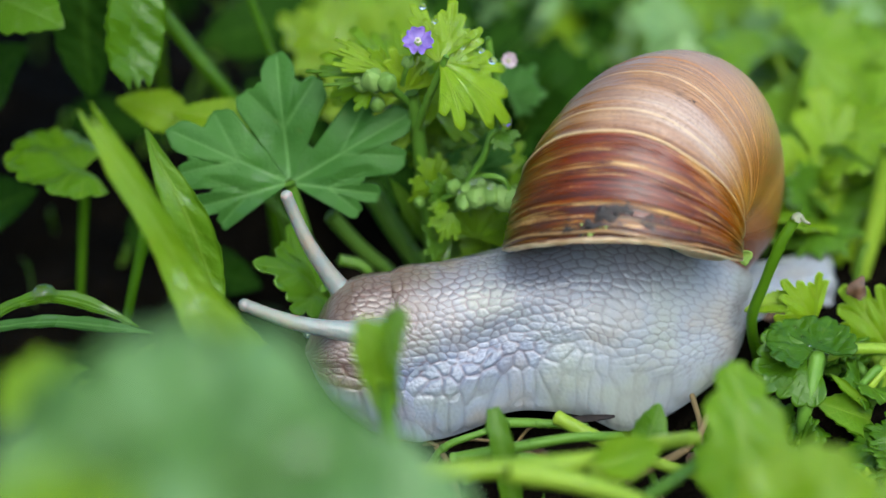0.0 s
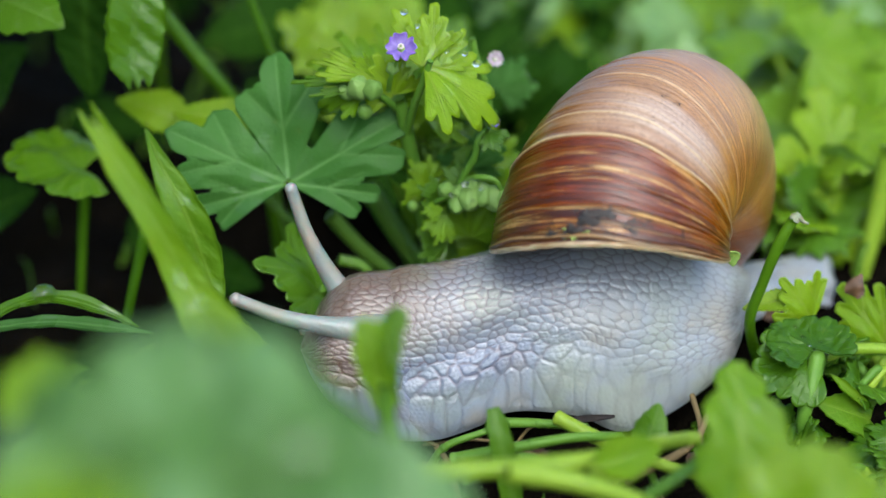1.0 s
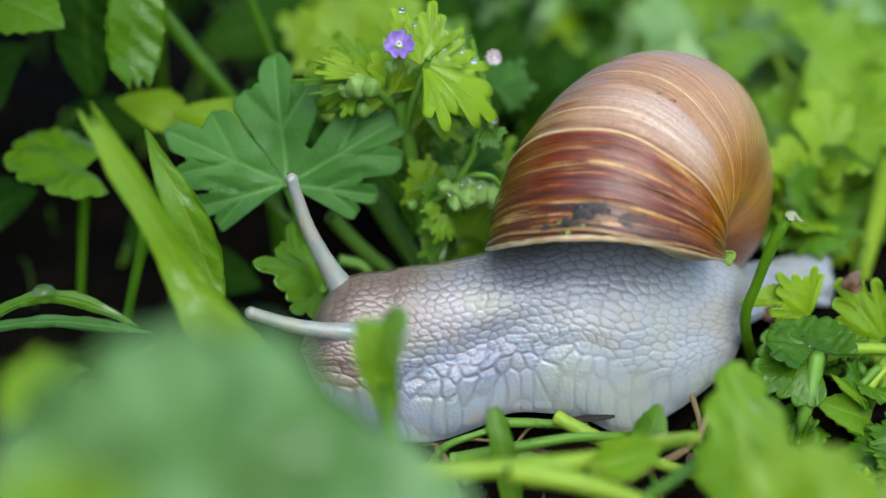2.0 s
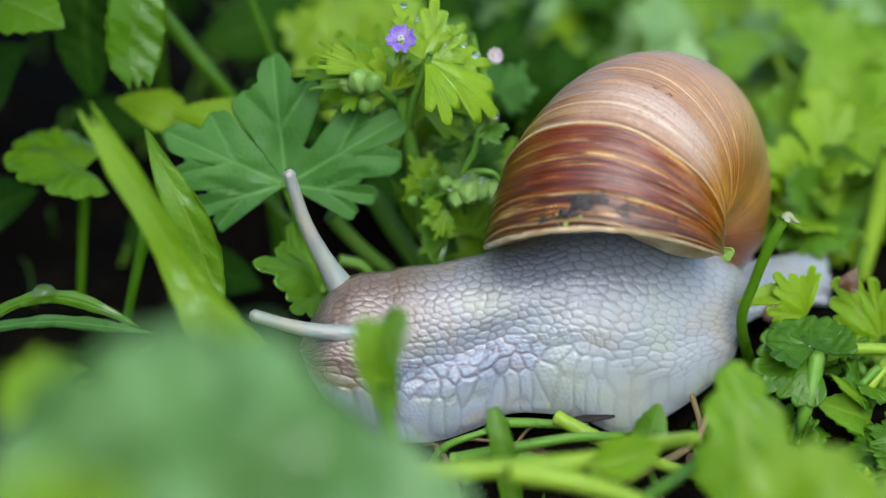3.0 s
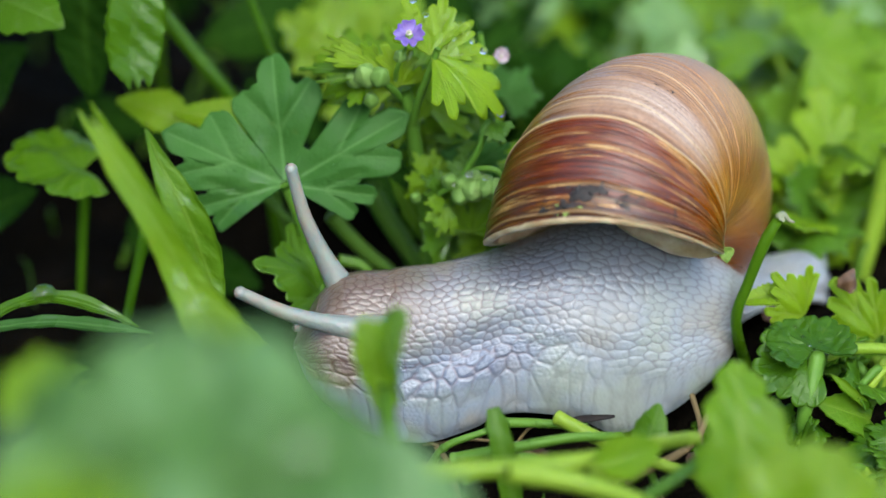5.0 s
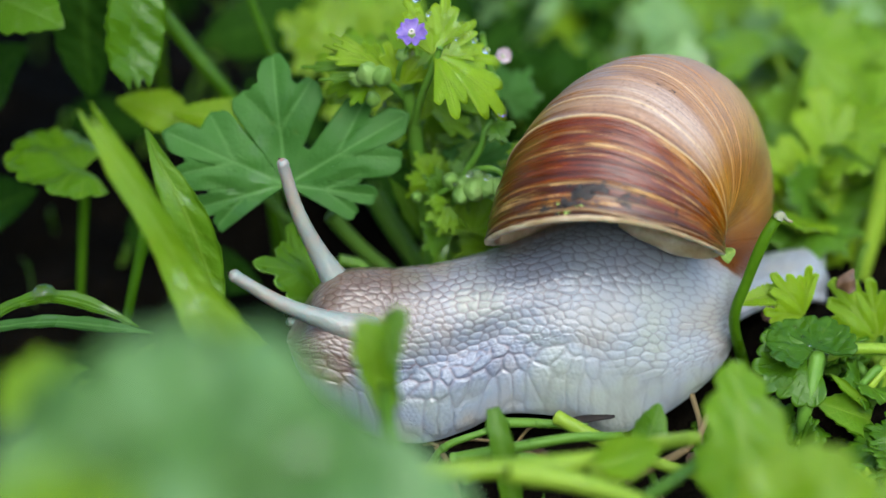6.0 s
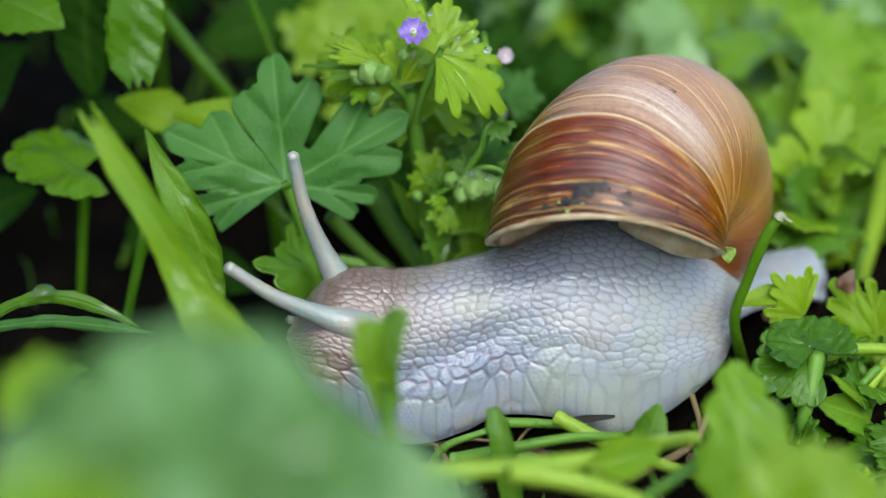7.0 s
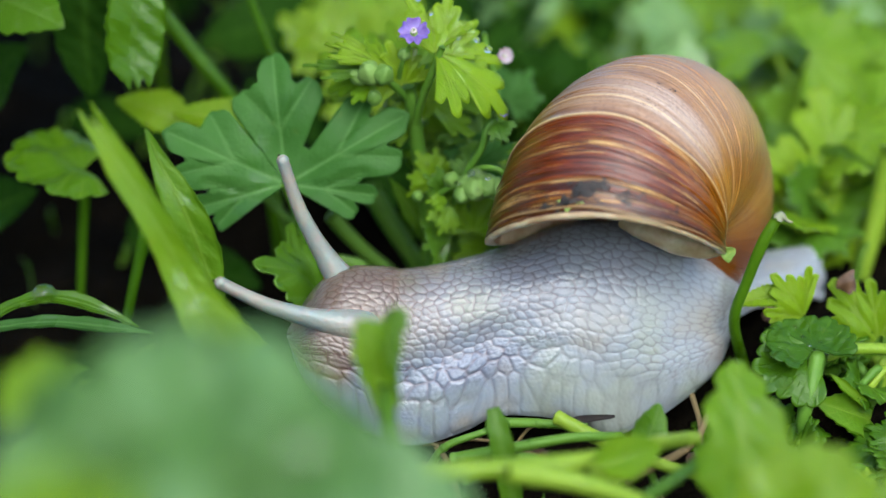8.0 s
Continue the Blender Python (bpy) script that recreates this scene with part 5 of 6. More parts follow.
put(bl2, "petiole", leafstalk([(0.07108, -0.006, 0.00169), (0.07668, -0.005, -0.00069), (0.07742, -0.004, -0.00795)], 0.0008), STEM)
for i, (pts, r, mt) in enumerate((
        ([(0.063, -0.004, 0.00384), (0.05713, -0.006, 0.00188), (0.05358, -0.006, 0.00312), (0.05105, -0.004, 0.00698)], 0.0008, STEM),
        ([(0.07489, 0.036, 0.03482), (0.07291, 0.035, 0.02342), (0.07048, 0.034, 0.01265), (0.06958, 0.034, 0.00545), (0.06932, 0.034, -0.00288)], 0.0017, STEMPALE),
        ([(0.06662, 0.06, 0.01259), (0.071, 0.06, 0.00718), (0.07645, 0.06, 0.00173), (0.08187, 0.06, -0.00267)], 0.0016, STEM),
        ([(0.03684, -0.03, 0.01005), (0.04473, -0.02, 0.00629), (0.05327, -0.02, 0.00261), (0.06512, -0.02, 0.00075)], 0.0010, STEM))):
    s = thing("plant_stalk", pts[-1], "pale green plant stalk among the leaves", "stalk", "stalks beside the tail")
    put(s, "stem", leafstalk(pts, r, 20, 10), mt)
dl = thing("dead_leaf", (0.0528, 0.012, 0.01566), "curled brown dead leaf under the tail", "leaf litter")
put(dl, "blade", ovate((0.05108, 0.012, 0.01401), (0.05684, 0.012, 0.01595), (0, -0.6, 0.8), 0.4, 0.05, 0.4, 0.3, 0.2, 0.05, 46), DEADLEAF)

# this sliver stands in for the dark slit beneath the foot
slv = thing("dark_sliver", (0.01924, -0.0125, 0.00729), "thin dark sliver put in for the dark slit under the foot", "leaf litter")
put(slv, "sliver", ovate((0.01962, -0.0118, 0.00688), (0.02589, -0.0122, 0.00762), (0, -0.9, 0.4), 0.09, 0.1, 0.1, 0.1, 0.1, 0.02, 47, 24, 7, 0.0006), DARKBIT)

# litter on the soil round the foot: dry stalks and curled brown leaf bits
rng = random.Random(17)
for i in range(34):
    x, y = rng.uniform(-0.008, 0.050), rng.uniform(-0.045, -0.010)
    a, ln = rng.uniform(0, math.pi), rng.uniform(0.008, 0.020)
    z = max(float(height(x + k * math.cos(a) * ln, y + k * math.sin(a) * ln)) for k in (-0.5, 0, 0.5)) + 0.0006
    ends = [(x + k * math.cos(a) * ln, y + k * math.sin(a) * ln, z + 0.001 * rng.random() + 0.002 * (k == 0) * rng.random()) for k in (-0.5, 0, 0.5)]
    if i % 3:
        lit = thing("dry_stalk", ends[0], "thin dry stalk lying on the damp soil", "leaf litter", "litter round the foot")
        put(lit, "stalk", leafstalk(ends, rng.uniform(0.0002, 0.0005), 10, 7), STRAW)
    else:
        lit = thing("dead_leaf", ends[0], "curled brown leaf scrap on the damp soil", "leaf litter", "litter round the foot")
        put(lit, "scrap", ovate(ends[0], Vector(ends[0]).lerp(Vector(ends[2]), 0.6), (0, -0.3, 1), 0.5, 0.1, 0.4, 0.5, 0.4, 0.08, 600 + i, 20, 9), DEADLEAF)

# ---- foreground ----
fg = thing("cranesbill_leaf", (-0.02512, -0.13, 0.03556), "large pale green rounded leaf on its stalk", "leaf")
put(fg, "blade", kidney((-0.02255, -0.15, 0.05764), (-0.02035, -0.143, 0.07559), (0.1, -0.6, 0.8), 13, 160, -0.06, 0.35, 0.05, 0.13, 51, 150, 20, 0.0003, 0.10), PALESHEEN)
put(fg, "petiole", leafstalk([(-0.02436, -0.15, 0.05764), (-0.02379, -0.14, 0.04841), (-0.02524, -0.13, 0.0324)], 0.0008), STEM)
fg3 = thing("cranesbill_leaf", (-0.0087, -0.11, 0.03089), "green weed leaf under a larger leaf", "leaf")
put(fg3, "blade", kidney((-0.01028, -0.125, 0.04316), (-0.00869, -0.118, 0.0559), (0.15, -0.6, 0.8), 9, 130, 0.0, 0.3, 0.1, 0.08, 59), PALESHEEN)
put(fg3, "petiole", leafstalk([(-0.01064, -0.118, 0.03948), (-0.00974, -0.113, 0.03453), (-0.00876, -0.11, 0.0261)], 0.0008), STEM)
fg2 = thing("cranesbill_leaf", (-0.04211, -0.12, 0.0298), "rounded green weed leaf near the soil", "leaf")
put(fg2, "blade", palmate((-0.03111, -0.165, 0.06339), (-0.03094, -0.165, 0.07373), (0.05, -0.7, 0.7), 7, 150, 0.15, 0.08, 0.0, 0.05, 0.5, 0.05, 0.03, 52), LIME)
put(fg2, "blade", palmate((-0.0439, -0.1, 0.04954), (-0.04453, -0.096, 0.05424), (-0.1, -0.7, 0.7), 7, 140, 0.25, 0.08, 0.0, 0.05, 0.3, 0.05, 0.03, 53), LIME)
put(fg2, "petiole", leafstalk([(-0.03111, -0.165, 0.06339), (-0.03475, -0.15, 0.05103), (-0.04026, -0.13, 0.0324)], 0.0008), STEM)
put(fg2, "petiole", leafstalk([(-0.0439, -0.1, 0.04954), (-0.04541, -0.1, 0.03597), (-0.04415, -0.11, 0.02403)], 0.0008), STEM)
fb = thing("leaf_tip", (-0.00579, -0.06, 0.01603), "bright green upright leaf tip on a thin stalk", "leaf")
put(fb, "blade", grass([(-0.00672, -0.062, 0.03133), (-0.00826, -0.062, 0.0356), (-0.00914, -0.062, 0.03945), (-0.00878, -0.061, 0.04286)], 0.0042, (-0.2, -0.95, 0.3), 0.3, 24, 9, 0.0003, 0.75), LIME)
put(fb, "blade", grass([(-0.00675, -0.061, 0.03088), (-0.00716, -0.06, 0.03591), (-0.00658, -0.059, 0.04014), (-0.00543, -0.058, 0.0432)], 0.0032, (0.35, -0.9, 0.3), 0.35, 24, 9, 0.0003, 0.6, 2), GREEN)
put(fb, "petiole", leafstalk([(-0.00741, -0.062, 0.03444), (-0.00675, -0.062, 0.02819), (-0.005, -0.062, 0.02105), (-0.00398, -0.06, 0.01112)], 0.0010), STEM)
ft = thing("grass_blade", (0.01019, -0.022, -0.00852), "short broad upright grass blade", "grass")
put(ft, "blade", grass([(0.01084, -0.028, -0.00726), (0.00985, -0.03, 0.00289), (0.0084, -0.03, 0.01094), (0.00711, -0.028, 0.01604)], 0.0034, (0.1, -0.95, 0.3), 0.3, 24, 9, 0.0003, 0.5), GREEN)
f4 = thing("cranesbill_leaf", (0.04184, -0.05, 0.00424), "bright green lobed leaf beside the foot", "leaf")
put(f4, "blade", strip([(0.03976, -0.06, 0.00906), (0.03959, -0.057, 0.01453), (0.0394, -0.054, 0.02047), (0.03938, -0.05, 0.02517), (0.03915, -0.047, 0.02836), (0.03915, -0.045, 0.03037)], [0.00517, 0.01112, 0.01263, 0.00973, 0.00603, 0.00227], (0.2, -0.85, 0.5), 0.25, crinkle=0.05, crenate=0.4, seed=6, n=90, m=19), LIME)
put(f4, "petiole", leafstalk([(0.03981, -0.056, 0.00905), (0.04102, -0.054, 0.00294), (0.0431, -0.05, -0.00617)], 0.0009), STEM)
f5 = thing("cranesbill_leaf", (0.04601, -0.07, 0.01311), "pale green rounded weed leaf near the soil", "leaf")
put(f5, "blade", kidney((0.04232, -0.085, 0.02702), (0.04343, -0.083, 0.03646), (0.0, -0.6, 0.8), 11, 150, 0.0, 0.4, 0.0, 0.05, 55), YELLOW)
put(f5, "blade", palmate((0.05384, -0.085, 0.02404), (0.0523, -0.083, 0.03267), (0.0, -0.7, 0.7), 5, 130, 0.3, 0.1, 0.0, 0.05, 0.4, 0.0, 0.03, 56), LIME)
put(f5, "petiole", leafstalk([(0.04232, -0.085, 0.02702), (0.04387, -0.08, 0.0184), (0.04636, -0.07, 0.00668)], 0.0008), STEM)
put(f5, "petiole", leafstalk([(0.05384, -0.085, 0.02404), (0.05321, -0.08, 0.01687), (0.04636, -0.07, 0.00668)], 0.0008), STEM)
f6 = thing("small_leaf", (0.03106, -0.016, 0.0007), "small green leaf at the edge of the foot", "leaf")
put(f6, "blade", ovate((0.02865, -0.028, 0.00867), (0.03136, -0.026, 0.01577), (0.2, -0.85, 0.4), 0.52, 0.06, 0.25, 0.3, 0.1, 0.05, 57, 40, 15, 0.0003, 5, 0.4), GREEN)
put(f6, "petiole", leafstalk([(0.02865, -0.028, 0.00867), (0.03117, -0.024, 0.00177), (0.03348, -0.02, -0.00672)], 0.0006), STEM)

sh = thing("young_leaf", (0.02118, -0.056, 0.01815), "yellow-green leaf sheath wrapped round a stem", "leaf")
put(sh, "blade", ovate((0.02007, -0.0565, 0.02002), (0.02928, -0.052, 0.0215), (0.1, -0.8, 0.55), 0.52, 0.05, 0.5, 0.2, 0.1, 0.05, 58), LIME)
put(sh, "petiole", leafstalk([(0.02007, -0.0565, 0.02002), (0.02048, -0.056, 0.01651), (0.02112, -0.055, 0.01105)], 0.0008), STEMPALE)

# stems lying under the snail
for i, (pts, r, mt) in enumerate((
        ([(-0.01, -0.055, 0.01437), (-0.00475, -0.055, 0.01832), (0.01083, -0.055, 0.01947), (0.02067, -0.052, 0.01936), (0.02652, -0.045, 0.01792), (0.03535, -0.035, 0.01457)], 0.0013, STEMPALE),
        ([(0.00845, -0.06, 0.02129), (0.01576, -0.06, 0.02008), (0.02385, -0.06, 0.01766), (0.03058, -0.06, 0.01358)], 0.0013, STEMPALE),
        ([(0.0168, -0.018, 0.01013), (0.02327, -0.022, 0.00813), (0.03001, -0.026, 0.00683), (0.03864, -0.03, 0.00559)], 0.0010, STEMPALE),
        ([(0.00133, -0.022, 0.00521), (0.00956, -0.024, 0.00769), (0.01859, -0.024, 0.0095), (0.02615, -0.022, 0.00885)], 0.0008, STEM),
        ([(0.00819, -0.012, 0.0065), (0.01497, -0.013, 0.00677), (0.02171, -0.014, 0.00666)], 0.0007, STEM),
        ([(0.02703, -0.05, 0.01257), (0.03205, -0.045, 0.01326), (0.0401, -0.035, 0.01457)], 0.0009, STEM),
        ([(-0.00205, -0.014, -0.00026), (0.00051, -0.016, 0.00443), (0.00727, -0.015, 0.00675)], 0.0006, STEM),
        ([(0.02646, -0.03, 0.00559), (0.03638, -0.02, 0.00629), (0.04011, -0.015, 0.01044)], 0.0006, STRAW),
        ([(0.03792, -0.008, 0.00921), (0.03857, -0.015, 0.00675), (0.03748, -0.025, 0.00317)], 0.0004, STRAW),
        ([(0.00292, -0.03, 0.00559), (0.01181, -0.03, 0.00916), (0.01752, -0.03, 0.00648)], 0.0007, STEM))):
    s = thing("fallen_stem", pts[-1], "pale plant stem lying across the ground", "stem", "stems on the ground")
    put(s, "stem", leafstalk(pts, r, 24, 10), mt)
    c = spline(pts, 25)
    put(s, "node", blob(c[11], (r * 1.3, r * 1.1, r * 1.1), None, 0.05, i), mt)


# ---- weeds behind ----
def weed(at, size, mats, seed, leaves, tall, lean=(0, 0), sky=False):
    """A clump of long-stalked lobed leaves."""
    rng = random.Random(seed)
    x, y = at
    z = float(height(x, y)) - 0.002
    clump = thing("weed_clump", (x, y, z), "clump of lobed weed leaves, bright green to near-black", "weed", "weeds behind the snail")
    for i in range(leaves):
        a = rng.uniform(0, 2 * math.pi)
        reach = size * rng.uniform(0.3, 1.6)
        top = Vector((x + math.cos(a) * reach + lean[0], y + math.sin(a) * reach * 0.8 + lean[1], z + tall * rng.uniform(0.35, 1.0)))
        out = Vector((math.cos(a), math.sin(a) * 0.8, rng.uniform(-0.1, 0.7))).normalized()
        tip = top + out * size * rng.uniform(0.8, 1.25)
        fc = Vector((rng.uniform(-0.3, 0.3), rng.uniform(-0.8, -0.1), rng.uniform(0.5, 1)))
        if sky:
            fc = Vector((rng.uniform(-0.25, 0.25), rng.uniform(-0.9, -0.45), rng.uniform(0.5, 0.9)))
        g = palmate(top, tip, fc, rng.choice((5, 7, 7)), rng.uniform(115, 150), rng.uniform(0.25, 0.6), 0.18, rng.uniform(-0.1, 0.15), 0.1,
                    rng.uniform(-0.1, 0.7), rng.uniform(-0.3, 0.3), 0.04, rng.randrange(999), 12, 6, 0.0003)
        put(clump, "blade", g, rng.choice(mats))
        mid = Vector((x, y, z)).lerp(top, 0.5) + Vector((rng.uniform(-0.003, 0.003), 0, 0.004))
        put(clump, "petiole", tube([(x, y, z), mid, top], [0.0010, 0.0008, 0.0006], 10, 6), rng.choice((STEM, STEMPALE)))
    return clump


rng = random.Random(5)
for i in range(64):
    y = 0.062 + 0.36 * (i / 64) ** 1.2
    x = rng.uniform(-0.005, 0.085 + y * 0.22)
    # near-black leaves stand in for the dark gap between the weeds
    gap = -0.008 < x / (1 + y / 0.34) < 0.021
    weed((x, y), rng.uniform(0.010, 0.018), (SHADELEAF,) if gap else (LIME, LIME, YELLOW, SHEENLEAF), i, rng.randint(7, 10), rng.uniform(0.010, 0.034), (0, 0), True)
for i in range(44):
    y = 0.075 + 0.13 * (i / 44)
    x = rng.uniform(0.035, 0.13) if i % 4 else rng.uniform(0.0, 0.05) + 0.01
    weed((x, y + (0.03 if not i % 4 else 0)), rng.uniform(0.010, 0.017), (LIME, LIME, SHEENLEAF) if x / (1 + y / 0.34) > 0.026 else (SHADELEAF, SHADELEAF, GREEN), 200 + i, rng.randint(8, 11), rng.uniform(0.006, 0.026), (0, 0), True)
for i, (x, y) in enumerate(((0.061, 0.05), (0.070, 0.058), (0.079, 0.05), (0.066, 0.07), (0.085, 0.064))):
    weed((x, y), rng.uniform(0.008, 0.012), (LIME, GREEN, GREEN), 300 + i, 8, 0.010, (0, 0), True)
for i in range(4):
    y = 0.16 + 0.24 * i / 4
    x = -rng.uniform(0.01, 0.06 + y * 0.3)
    weed((x, y), rng.uniform(0.010, 0.016), (SHADELEAF,), 100 + i, rng.randint(4, 7), rng.uniform(0.015, 0.03))
# dark clump added to fill the same gap
weed((0.013, 0.10), 0.010, (SHADELEAF, SHADELEAF, GREEN), 400, 8, 0.046)
mid = thing("cranesbill_leaf", (0.07318, 0.06, 0.00501), "bright yellow-green lobed leaf among the weeds", "leaf")
put(mid, "blade", palmate((0.06706, 0.045, 0.02457), (0.06456, 0.05, 0.03955), (0.1, -0.68, 0.73), 5, 130, 0.4, 0.2, 0.0, 0.1, 0.3, 0.0, 0.05, 71, 34, 14), YELLOW)
put(mid, "blade", palmate((0.06471, 0.06, 0.01044), (0.06264, 0.064, 0.02196), (0, -0.8, 0.6), 5, 120, 0.4, 0.2, 0.0, 0.1, 0.3, 0.0, 0.05, 72, 34, 14), LIME)
put(mid, "blade", palmate((0.08034, 0.07, 0.01675), (0.07926, 0.074, 0.0285), (0, -0.8, 0.6), 5, 120, 0.4, 0.2, 0.0, 0.1, 0.3, 0.0, 0.05, 73, 34, 14), LIME)
put(mid, "petiole", leafstalk([(0.06938, 0.058, 0.02075), (0.07088, 0.06, 0.01367), (0.07351, 0.06, -0.00047)], 0.0008), STEMPALE)
put(mid, "petiole", leafstalk([(0.06437, 0.058, 0.01115), (0.06864, 0.06, 0.00392), (0.07351, 0.06, -0.00047)], 0.0008), STEMPALE)
put(mid, "petiole", leafstalk([(0.07791, 0.058, 0.02075), (0.07519, 0.06, 0.01367), (0.07351, 0.06, -0.00047)], 0.0008), STEMPALE)


for i, (x, y) in enumerate(((0.060, 0.042), (0.069, 0.046), (0.078, 0.044), (0.064, 0.052), (0.056, 0.050))):
    weed((x, y), 0.007, (LIME, GREEN), 500 + i, 9, 0.012, (0, 0), True)


for i, (x, y) in enumerate(((0.052, -0.012), (0.060, 0.004), (0.067, -0.004), (0.074, 0.006), (0.062, -0.022), (0.045, -0.006), (0.072, -0.018))):
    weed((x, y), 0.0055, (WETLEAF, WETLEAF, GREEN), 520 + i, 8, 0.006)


def added_shade_weed(at, crown, seed):
    """A tall leafy stem, added out of view, that leans over the shaded side."""
    rng = random.Random(seed)
    x, y = at
    root = Vector((x, y, float(height(x, y)) - 0.002))
    crown = Vector(crown)
    tw = thing("added_shade_weed", root, "tall leafy weed added out of view to shade the ground", "weed", "tall weeds over the shaded side")
    line = spline([root, root.lerp(crown, 0.5) + Vector((-0.012, 0, 0.03)), crown], 40)
    put(tw, "stem", tube(line[::5], [0.0022, 0.0018, 0.0010], 20, 9, 0.04), STEM)
    for i in range(18):
        k = 0.5 + 0.5 * i / 17
        b = Vector(line[int(k * 39)])
        a = i * 2.4 + rng.uniform(-0.4, 0.4)
        t = b + Vector((math.cos(a), math.sin(a), rng.uniform(-0.1, 0.3))) * rng.uniform(0.028, 0.042)
        put(tw, "blade", ovate(b, t, (0, -0.1, 1), 0.66, 0.1, 0.15, 0.3, 0.1, 0.04, seed * 20 + i, 24, 9), rng.choice((GREEN, SHADELEAF)))


# unseen leaf crowns, added overhead to block light on this side
for i, (at, crown) in enumerate((((-0.115, 0.03), (-0.06, 0.02, 0.125)), ((-0.12, 0.06), (-0.04, 0.06, 0.12)), ((-0.125, 0.09), (-0.06, 0.10, 0.11)),
                                 ((-0.13, 0.12), (-0.03, 0.12, 0.115)), ((-0.14, 0.15), (-0.05, 0.15, 0.11)), ((-0.14, 0.0), (-0.09, 0.0, 0.12)), ((-0.15, 0.18), (-0.06, 0.2, 0.12)), ((-0.12, -0.02), (-0.075, -0.01, 0.125)), ((-0.115, 0.045), (-0.05, 0.035, 0.12)))):
    added_shade_weed(at, crown, i + 1)

# grass and seedlings that nobody could count
def turf():
    rng = np.random.default_rng(9)
    vs, fs, at, k = [], [], [], 0
    for i in range(1500):
        x, y = rng.uniform(-0.16, 0.16), rng.uniform(-0.06, 0.42)
        if -0.026 < x < 0.062 and -0.022 < y < 0.035 and rng.random() < 0.93:
            continue
        if x < -0.008 and y > 0.02 and rng.random() < 0.8:
            continue
        if y < 0.05 and rng.random() < 0.55:
            continue
        z = float(height(x, y)) - 0.001
        a, h = rng.uniform(0, 6.28), rng.uniform(0.004, 0.016) * (0.7 if y < 0.05 else 1.5)
        d = np.array([math.cos(a), math.sin(a), 0]) * h * rng.uniform(0.3, 1.0)
        b = np.array([x, y, z])
        v, f, atr = grass([b, b + d * 0.4 + [0, 0, h * 0.7], b + d + [0, 0, h * rng.uniform(0.6, 1.0)]], rng.uniform(0.0008, 0.0022), (math.sin(a), -math.cos(a) - 0.3, 0.4), 0.3, 7, 3)
        vs.append(v)
        fs += [tuple(q + k for q in face) for face in f]
        at.append(atr["vein"])
        k += len(v)
    ob = part("ground_grass", np.vstack(vs), fs, GREEN, None, "", None, {"vein": np.concatenate(at)})
    tagged(ob, "short green grass and seedlings among the weeds", "grass", "", "stuff")


turf()


# ---- what moves ----
SHELL_ROWS = (
    (0, 0.00189, -0.00148, 0.00152, 8.06, -0.11, 2.65),
    (0.5, 0.00084, -0.00178, 0.00167, 8.96, -0.54, 1.56),
    (1, 0.00021, -0.00185, 0.00176, 9.38, -0.87, 1.13),
    (1.5, -0.00008, -0.00149, 0.00152, 8.68, -0.59, 0.70),
    (3, -0.00057, -0.00070, 0.00093, 4.17, -1.01, 0.78),
    (3.5, -0.00060, -0.00035, 0.00077, 3.44, -0.99, 0.74),
    (4, -0.00054, -0.00033, 0.00064, 2.60, -0.94, 0.50),
    (4.5, -0.00045, -0.00028, 0.00051, 1.76, -0.54, 0.30),
    (6, -0.00002, 0.00004, 0.00010, 0.56, 0.09, -0.08),
    (6.5, 0.00000, 0.00000, 0.00000, 0.00, -0.00, 0.00),
    (7, 0.00001, 0.00002, -0.00002, -0.16, 0.10, 0.13),
    (7.5, 0.00003, 0.00016, -0.00008, -0.47, 0.13, 0.13),
    (8, 0.00003, 0.00015, -0.00006, -0.44, 0.16, -0.03),
)
# seconds, then the shift of the torso (x, z)
TORSO_ROWS = ((0, 0.00172, 0.00055), (0.5, 0.00146, 0.00046), (1, 0.00138, 0.00046), (1.5, 0.00138, 0.00037), (3, 0.00121, 0.00018), (3.5, 0.00103, 0.00018), (4, 0.00095, 0.00018), (4.5, 0.00086, 0.00018), (6, 0.00017, 0.00009), (6.5, 0.00000, -0.00000), (7, -0.00017, -0.00009), (7.5, -0.00034, -0.00018), (8, -0.00052, -0.00027))
# the head and neck, which stretch and lift on their own: shift (x, z) and degrees
HEAD_ROWS = ((0, 0.00258, 0.00055, 7.0), (0.5, 0.00207, 0.00046, 6.0), (1, 0.00198, 0.00046, 5.5), (1.5, 0.00207, 0.00037, 5.2), (3, 0.00189, 0.00018, 5.0), (3.5, 0.00146, 0.00018, 5.0), (4, 0.00129, 0.00018, 5.0), (4.5, 0.00138, 0.00018, 4.6), (6, 0.00017, 0.00009, 1.2), (6.5, 0.00000, -0.00000, 0), (7, 0.00017, -0.00000, 0), (7.5, 0.00026, -0.00009, -0.3), (8, 0.00026, -0.00009, -1.0))
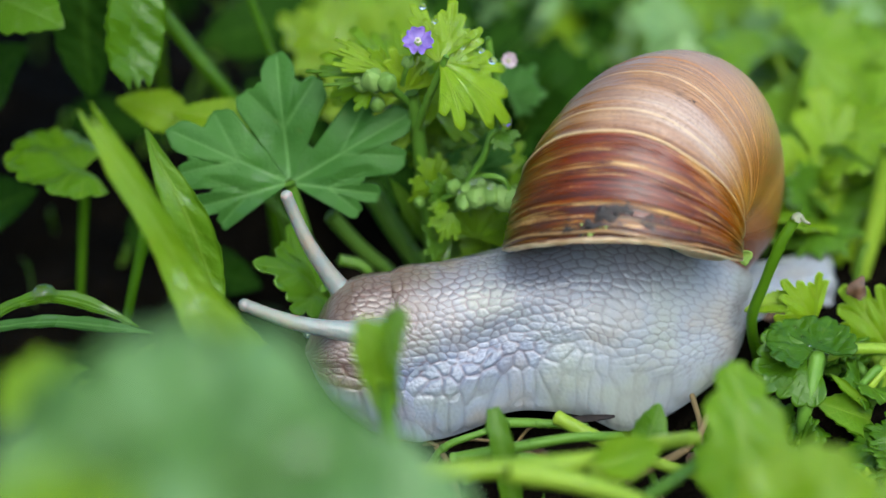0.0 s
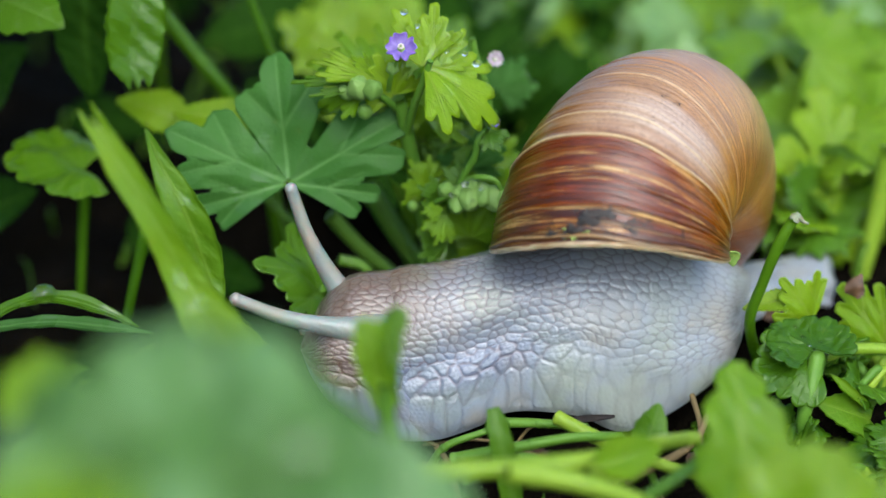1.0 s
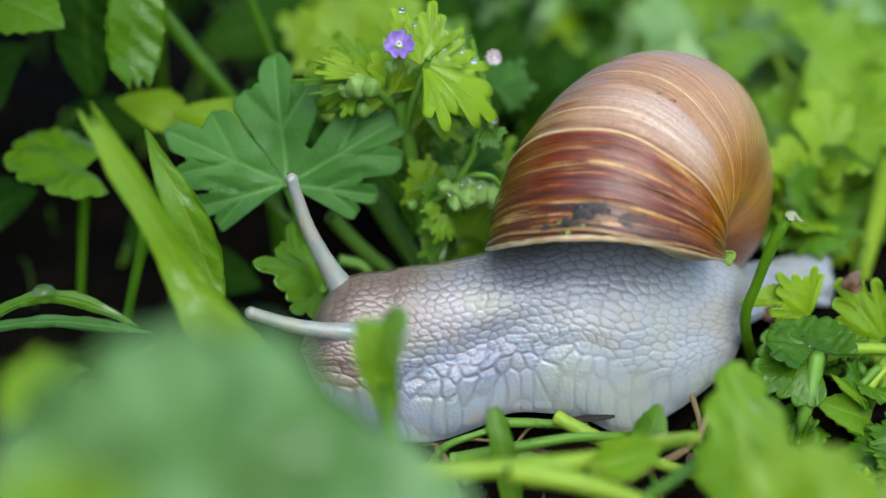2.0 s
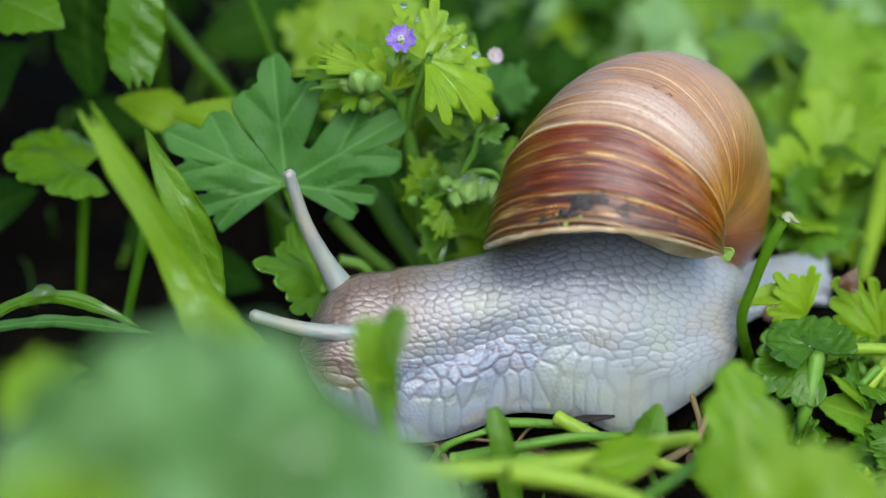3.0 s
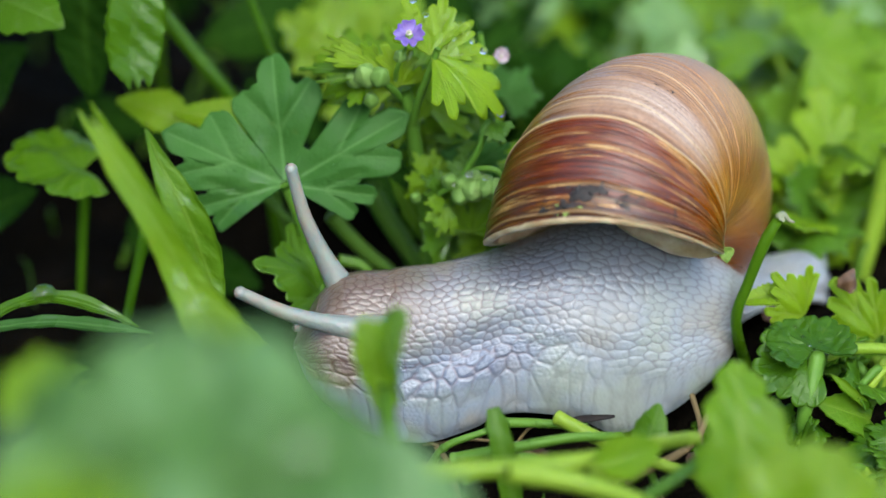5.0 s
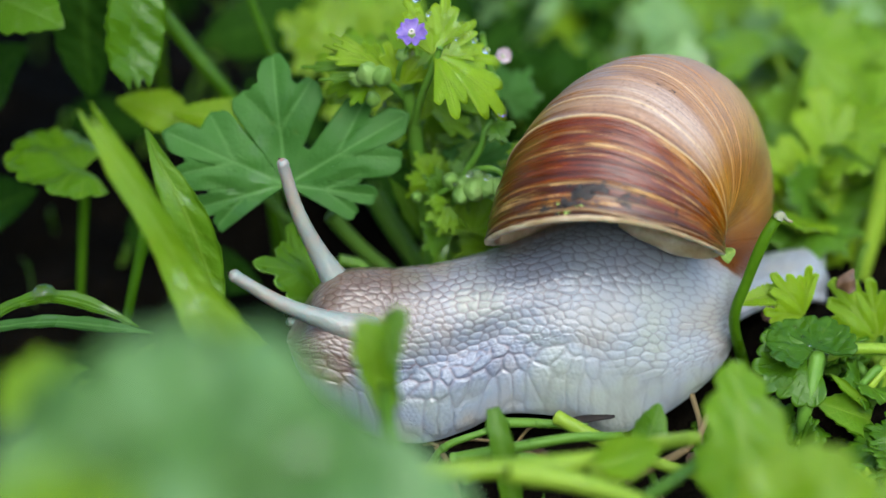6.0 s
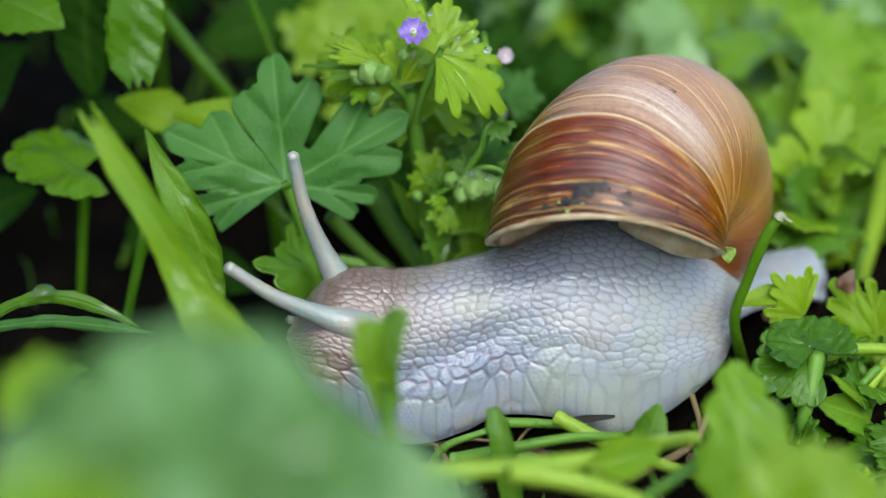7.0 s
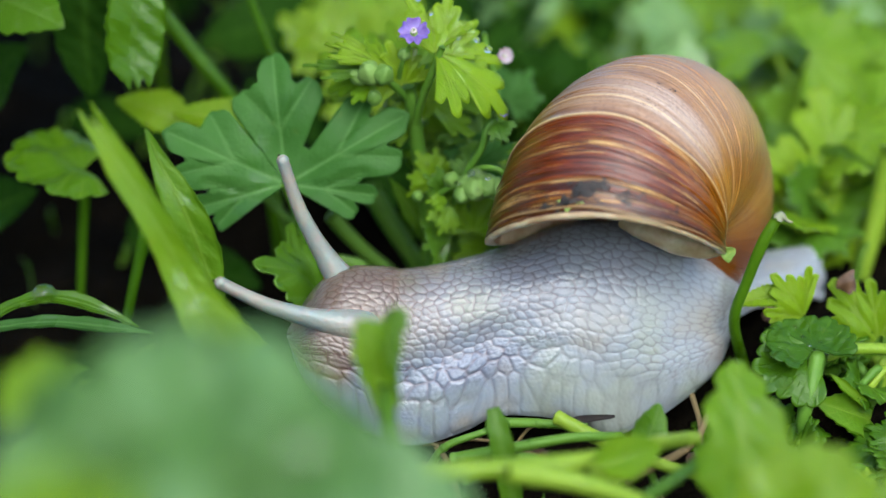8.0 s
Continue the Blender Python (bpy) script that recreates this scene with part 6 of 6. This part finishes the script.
# eye stalks: shift of the root (x, z) and where the tip goes (x, z), both from the rest pose
FAR_ROWS = ((0, 0.00146, -0.00202, 0.00000, -0.00595), (0.5, 0.00103, -0.00183, 0.00017, -0.00531), (1, 0.00086, -0.00147, 0.00069, -0.00476), (1.5, 0.00095, -0.00128, 0.00086, -0.00385), (3, 0.00112, -0.00156, 0.00052, -0.00266), (3.5, 0.00069, -0.00156, 0.00026, -0.00229), (4, 0.00069, -0.00165, 0.00077, -0.00238), (4.5, 0.00095, -0.00137, 0.00121, -0.00211), (5.8, 0.00034, -0.00073, -0.00026, -0.00110), (6, 0.00017, -0.00055, -0.00043, -0.00092), (6.5, 0.00000, -0.00000, 0.00000, -0.00000), (7, 0.00026, -0.00000, 0.00112, 0.00018), (7.5, 0.00052, 0.00009, 0.00095, -0.00000), (8, 0.00052, 0.00037, -0.00043, -0.00037))
NEAR_ROWS = ((0, 0.00241, -0.00092, 0.00146, -0.00595), (0.5, 0.00172, -0.00073, 0.00043, -0.00550), (1, 0.00172, -0.00055, 0.00017, -0.00504), (1.5, 0.00172, -0.00055, 0.00112, -0.00614), (2.8, 0.00172, -0.00073, 0.00319, -0.00769), (3, 0.00155, -0.00073, 0.00301, -0.00769), (3.5, 0.00129, -0.00055, 0.00232, -0.00733), (4, 0.00103, -0.00046, 0.00172, -0.00687), (4.5, 0.00086, -0.00037, 0.00155, -0.00650), (5.8, 0.00017, -0.00037, 0.00026, -0.00046), (6, 0.00009, -0.00027, 0.00017, -0.00137), (6.5, 0.00000, -0.00000, 0.00000, -0.00000), (7, 0.00000, -0.00000, -0.00052, -0.00018), (7.5, 0.00000, -0.00000, -0.00155, -0.00211), (8, 0.00000, -0.00000, -0.00198, -0.00247))
TAIL_ROWS = ((0, 0.00164, -0.00101), (1.5, 0.00146, -0.00101), (3, 0.00086, -0.00073), (4.5, 0.00060, -0.00046), (6.5, 0.00000, -0.00000), (8, -0.00034, 0.00027))


def between(rows, t):
    a = np.array([r[0] for r in rows])
    return [float(np.interp(t, a, [r[k] for r in rows])) for k in range(1, len(rows[0]))]


def swing(root, tip, root_to, tip_to):
    """The rigid move that brings a stalk's tip to tip_to, pointing away from root_to; the root sinks into the head as it draws in."""
    turn = (tip - root).rotation_difference(tip_to - root_to).to_matrix().to_4x4()
    return Matrix.Translation(tip_to - (tip_to - root_to).normalized() * (tip - root).length) @ turn


def sway(ob, at, rows):
    """Rocks a rooted plant: seconds, and degrees about y and x."""
    walk(ob, [(t, pose(*at, b, a, 0)) for t, a, b in rows])


def motions():
    body = lambda t: Vector((lambda s: (s[0], 0, s[1]))(between(TORSO_ROWS, t)))
    walk(snail, [(r[0], Matrix.Translation(SNAIL_AT + body(r[0]))) for r in TORSO_ROWS])
    own = lambda t: SNAIL_AT + body(t)
    walk(shell, [(r[0], Matrix.Translation(-own(r[0])) @ pose(*(SHELL_AT + Vector(r[1:4])), *r[4:])) for r in SHELL_ROWS])
    walk(head, [(t, pose(*(NECK + Vector((x, 0, z)) - own(t)), 0, -a, 0)) for t, x, z, a in HEAD_ROWS])
    walk(tail, [(t, Matrix.Translation(TAIL_AT + Vector((x, 0, z)) - own(t))) for t, x, z in TAIL_ROWS])
    for ob, root, tip, rows in ((far_stalk, FAR_ROOT, FAR_TIP, FAR_ROWS), (near_stalk, NEAR_ROOT, NEAR_TIP, NEAR_ROWS)):
        walk(ob, [(t, Matrix.Translation(-own(t)) @ swing(root, tip, root + Vector((a, 0, b)), tip + Vector((c, 0, d)))) for t, a, b, c, d in rows])
    sway(fp, FLOWER_AT, [(t, -a, b) for t, a, b in ((0, 0, 0), (0.5, 1.9, 1.2), (1, 3.2, 1.6), (1.5, 3.6, 1.4), (3, 3.2, -1.2), (3.5, 2.8, -1.8), (4, 2.4, -2.2), (4.5, 2.0, -2.6), (6, 1.2, -3.2), (6.5, 1.0, -3.4), (8, 0.8, -3.6))])
    walk(stalk, [(t, pose(*(STALK_AT + Vector((x, 0, z))))) for t, x, z in ((0, 0.00000, -0.00000), (0.5, 0.00009, -0.00018), (1, -0.00026, -0.00000), (1.5, -0.00069, 0.00037), (3, -0.00155, 0.00009), (4.5, -0.00215, 0.00018), (6, -0.00267, 0.00027), (8, -0.00267, 0.00018))])
    walk(bl, [(t, pose(*(BRIGHT_AT + Vector((x, 0, z))))) for t, x, z in ((0, 0.00000, -0.00000), (0.5, 0.00000, -0.00000), (1, -0.00026, 0.00027), (1.5, -0.00052, 0.00073), (3, -0.00121, 0.00119), (4.5, -0.00146, 0.00119), (6, -0.00164, 0.00110), (8, -0.00164, 0.00101))])
    walk(big, [(t, pose(*(BIG_AT + Vector((x, 0, z))))) for t, x, z in ((0, 0.00000, -0.00000), (0.5, -0.00009, -0.00000), (1.5, -0.00026, -0.00009), (3, -0.00060, -0.00027), (4.5, -0.00069, -0.00027), (6, -0.00060, -0.00027), (8, -0.00060, -0.00018))])


motions()
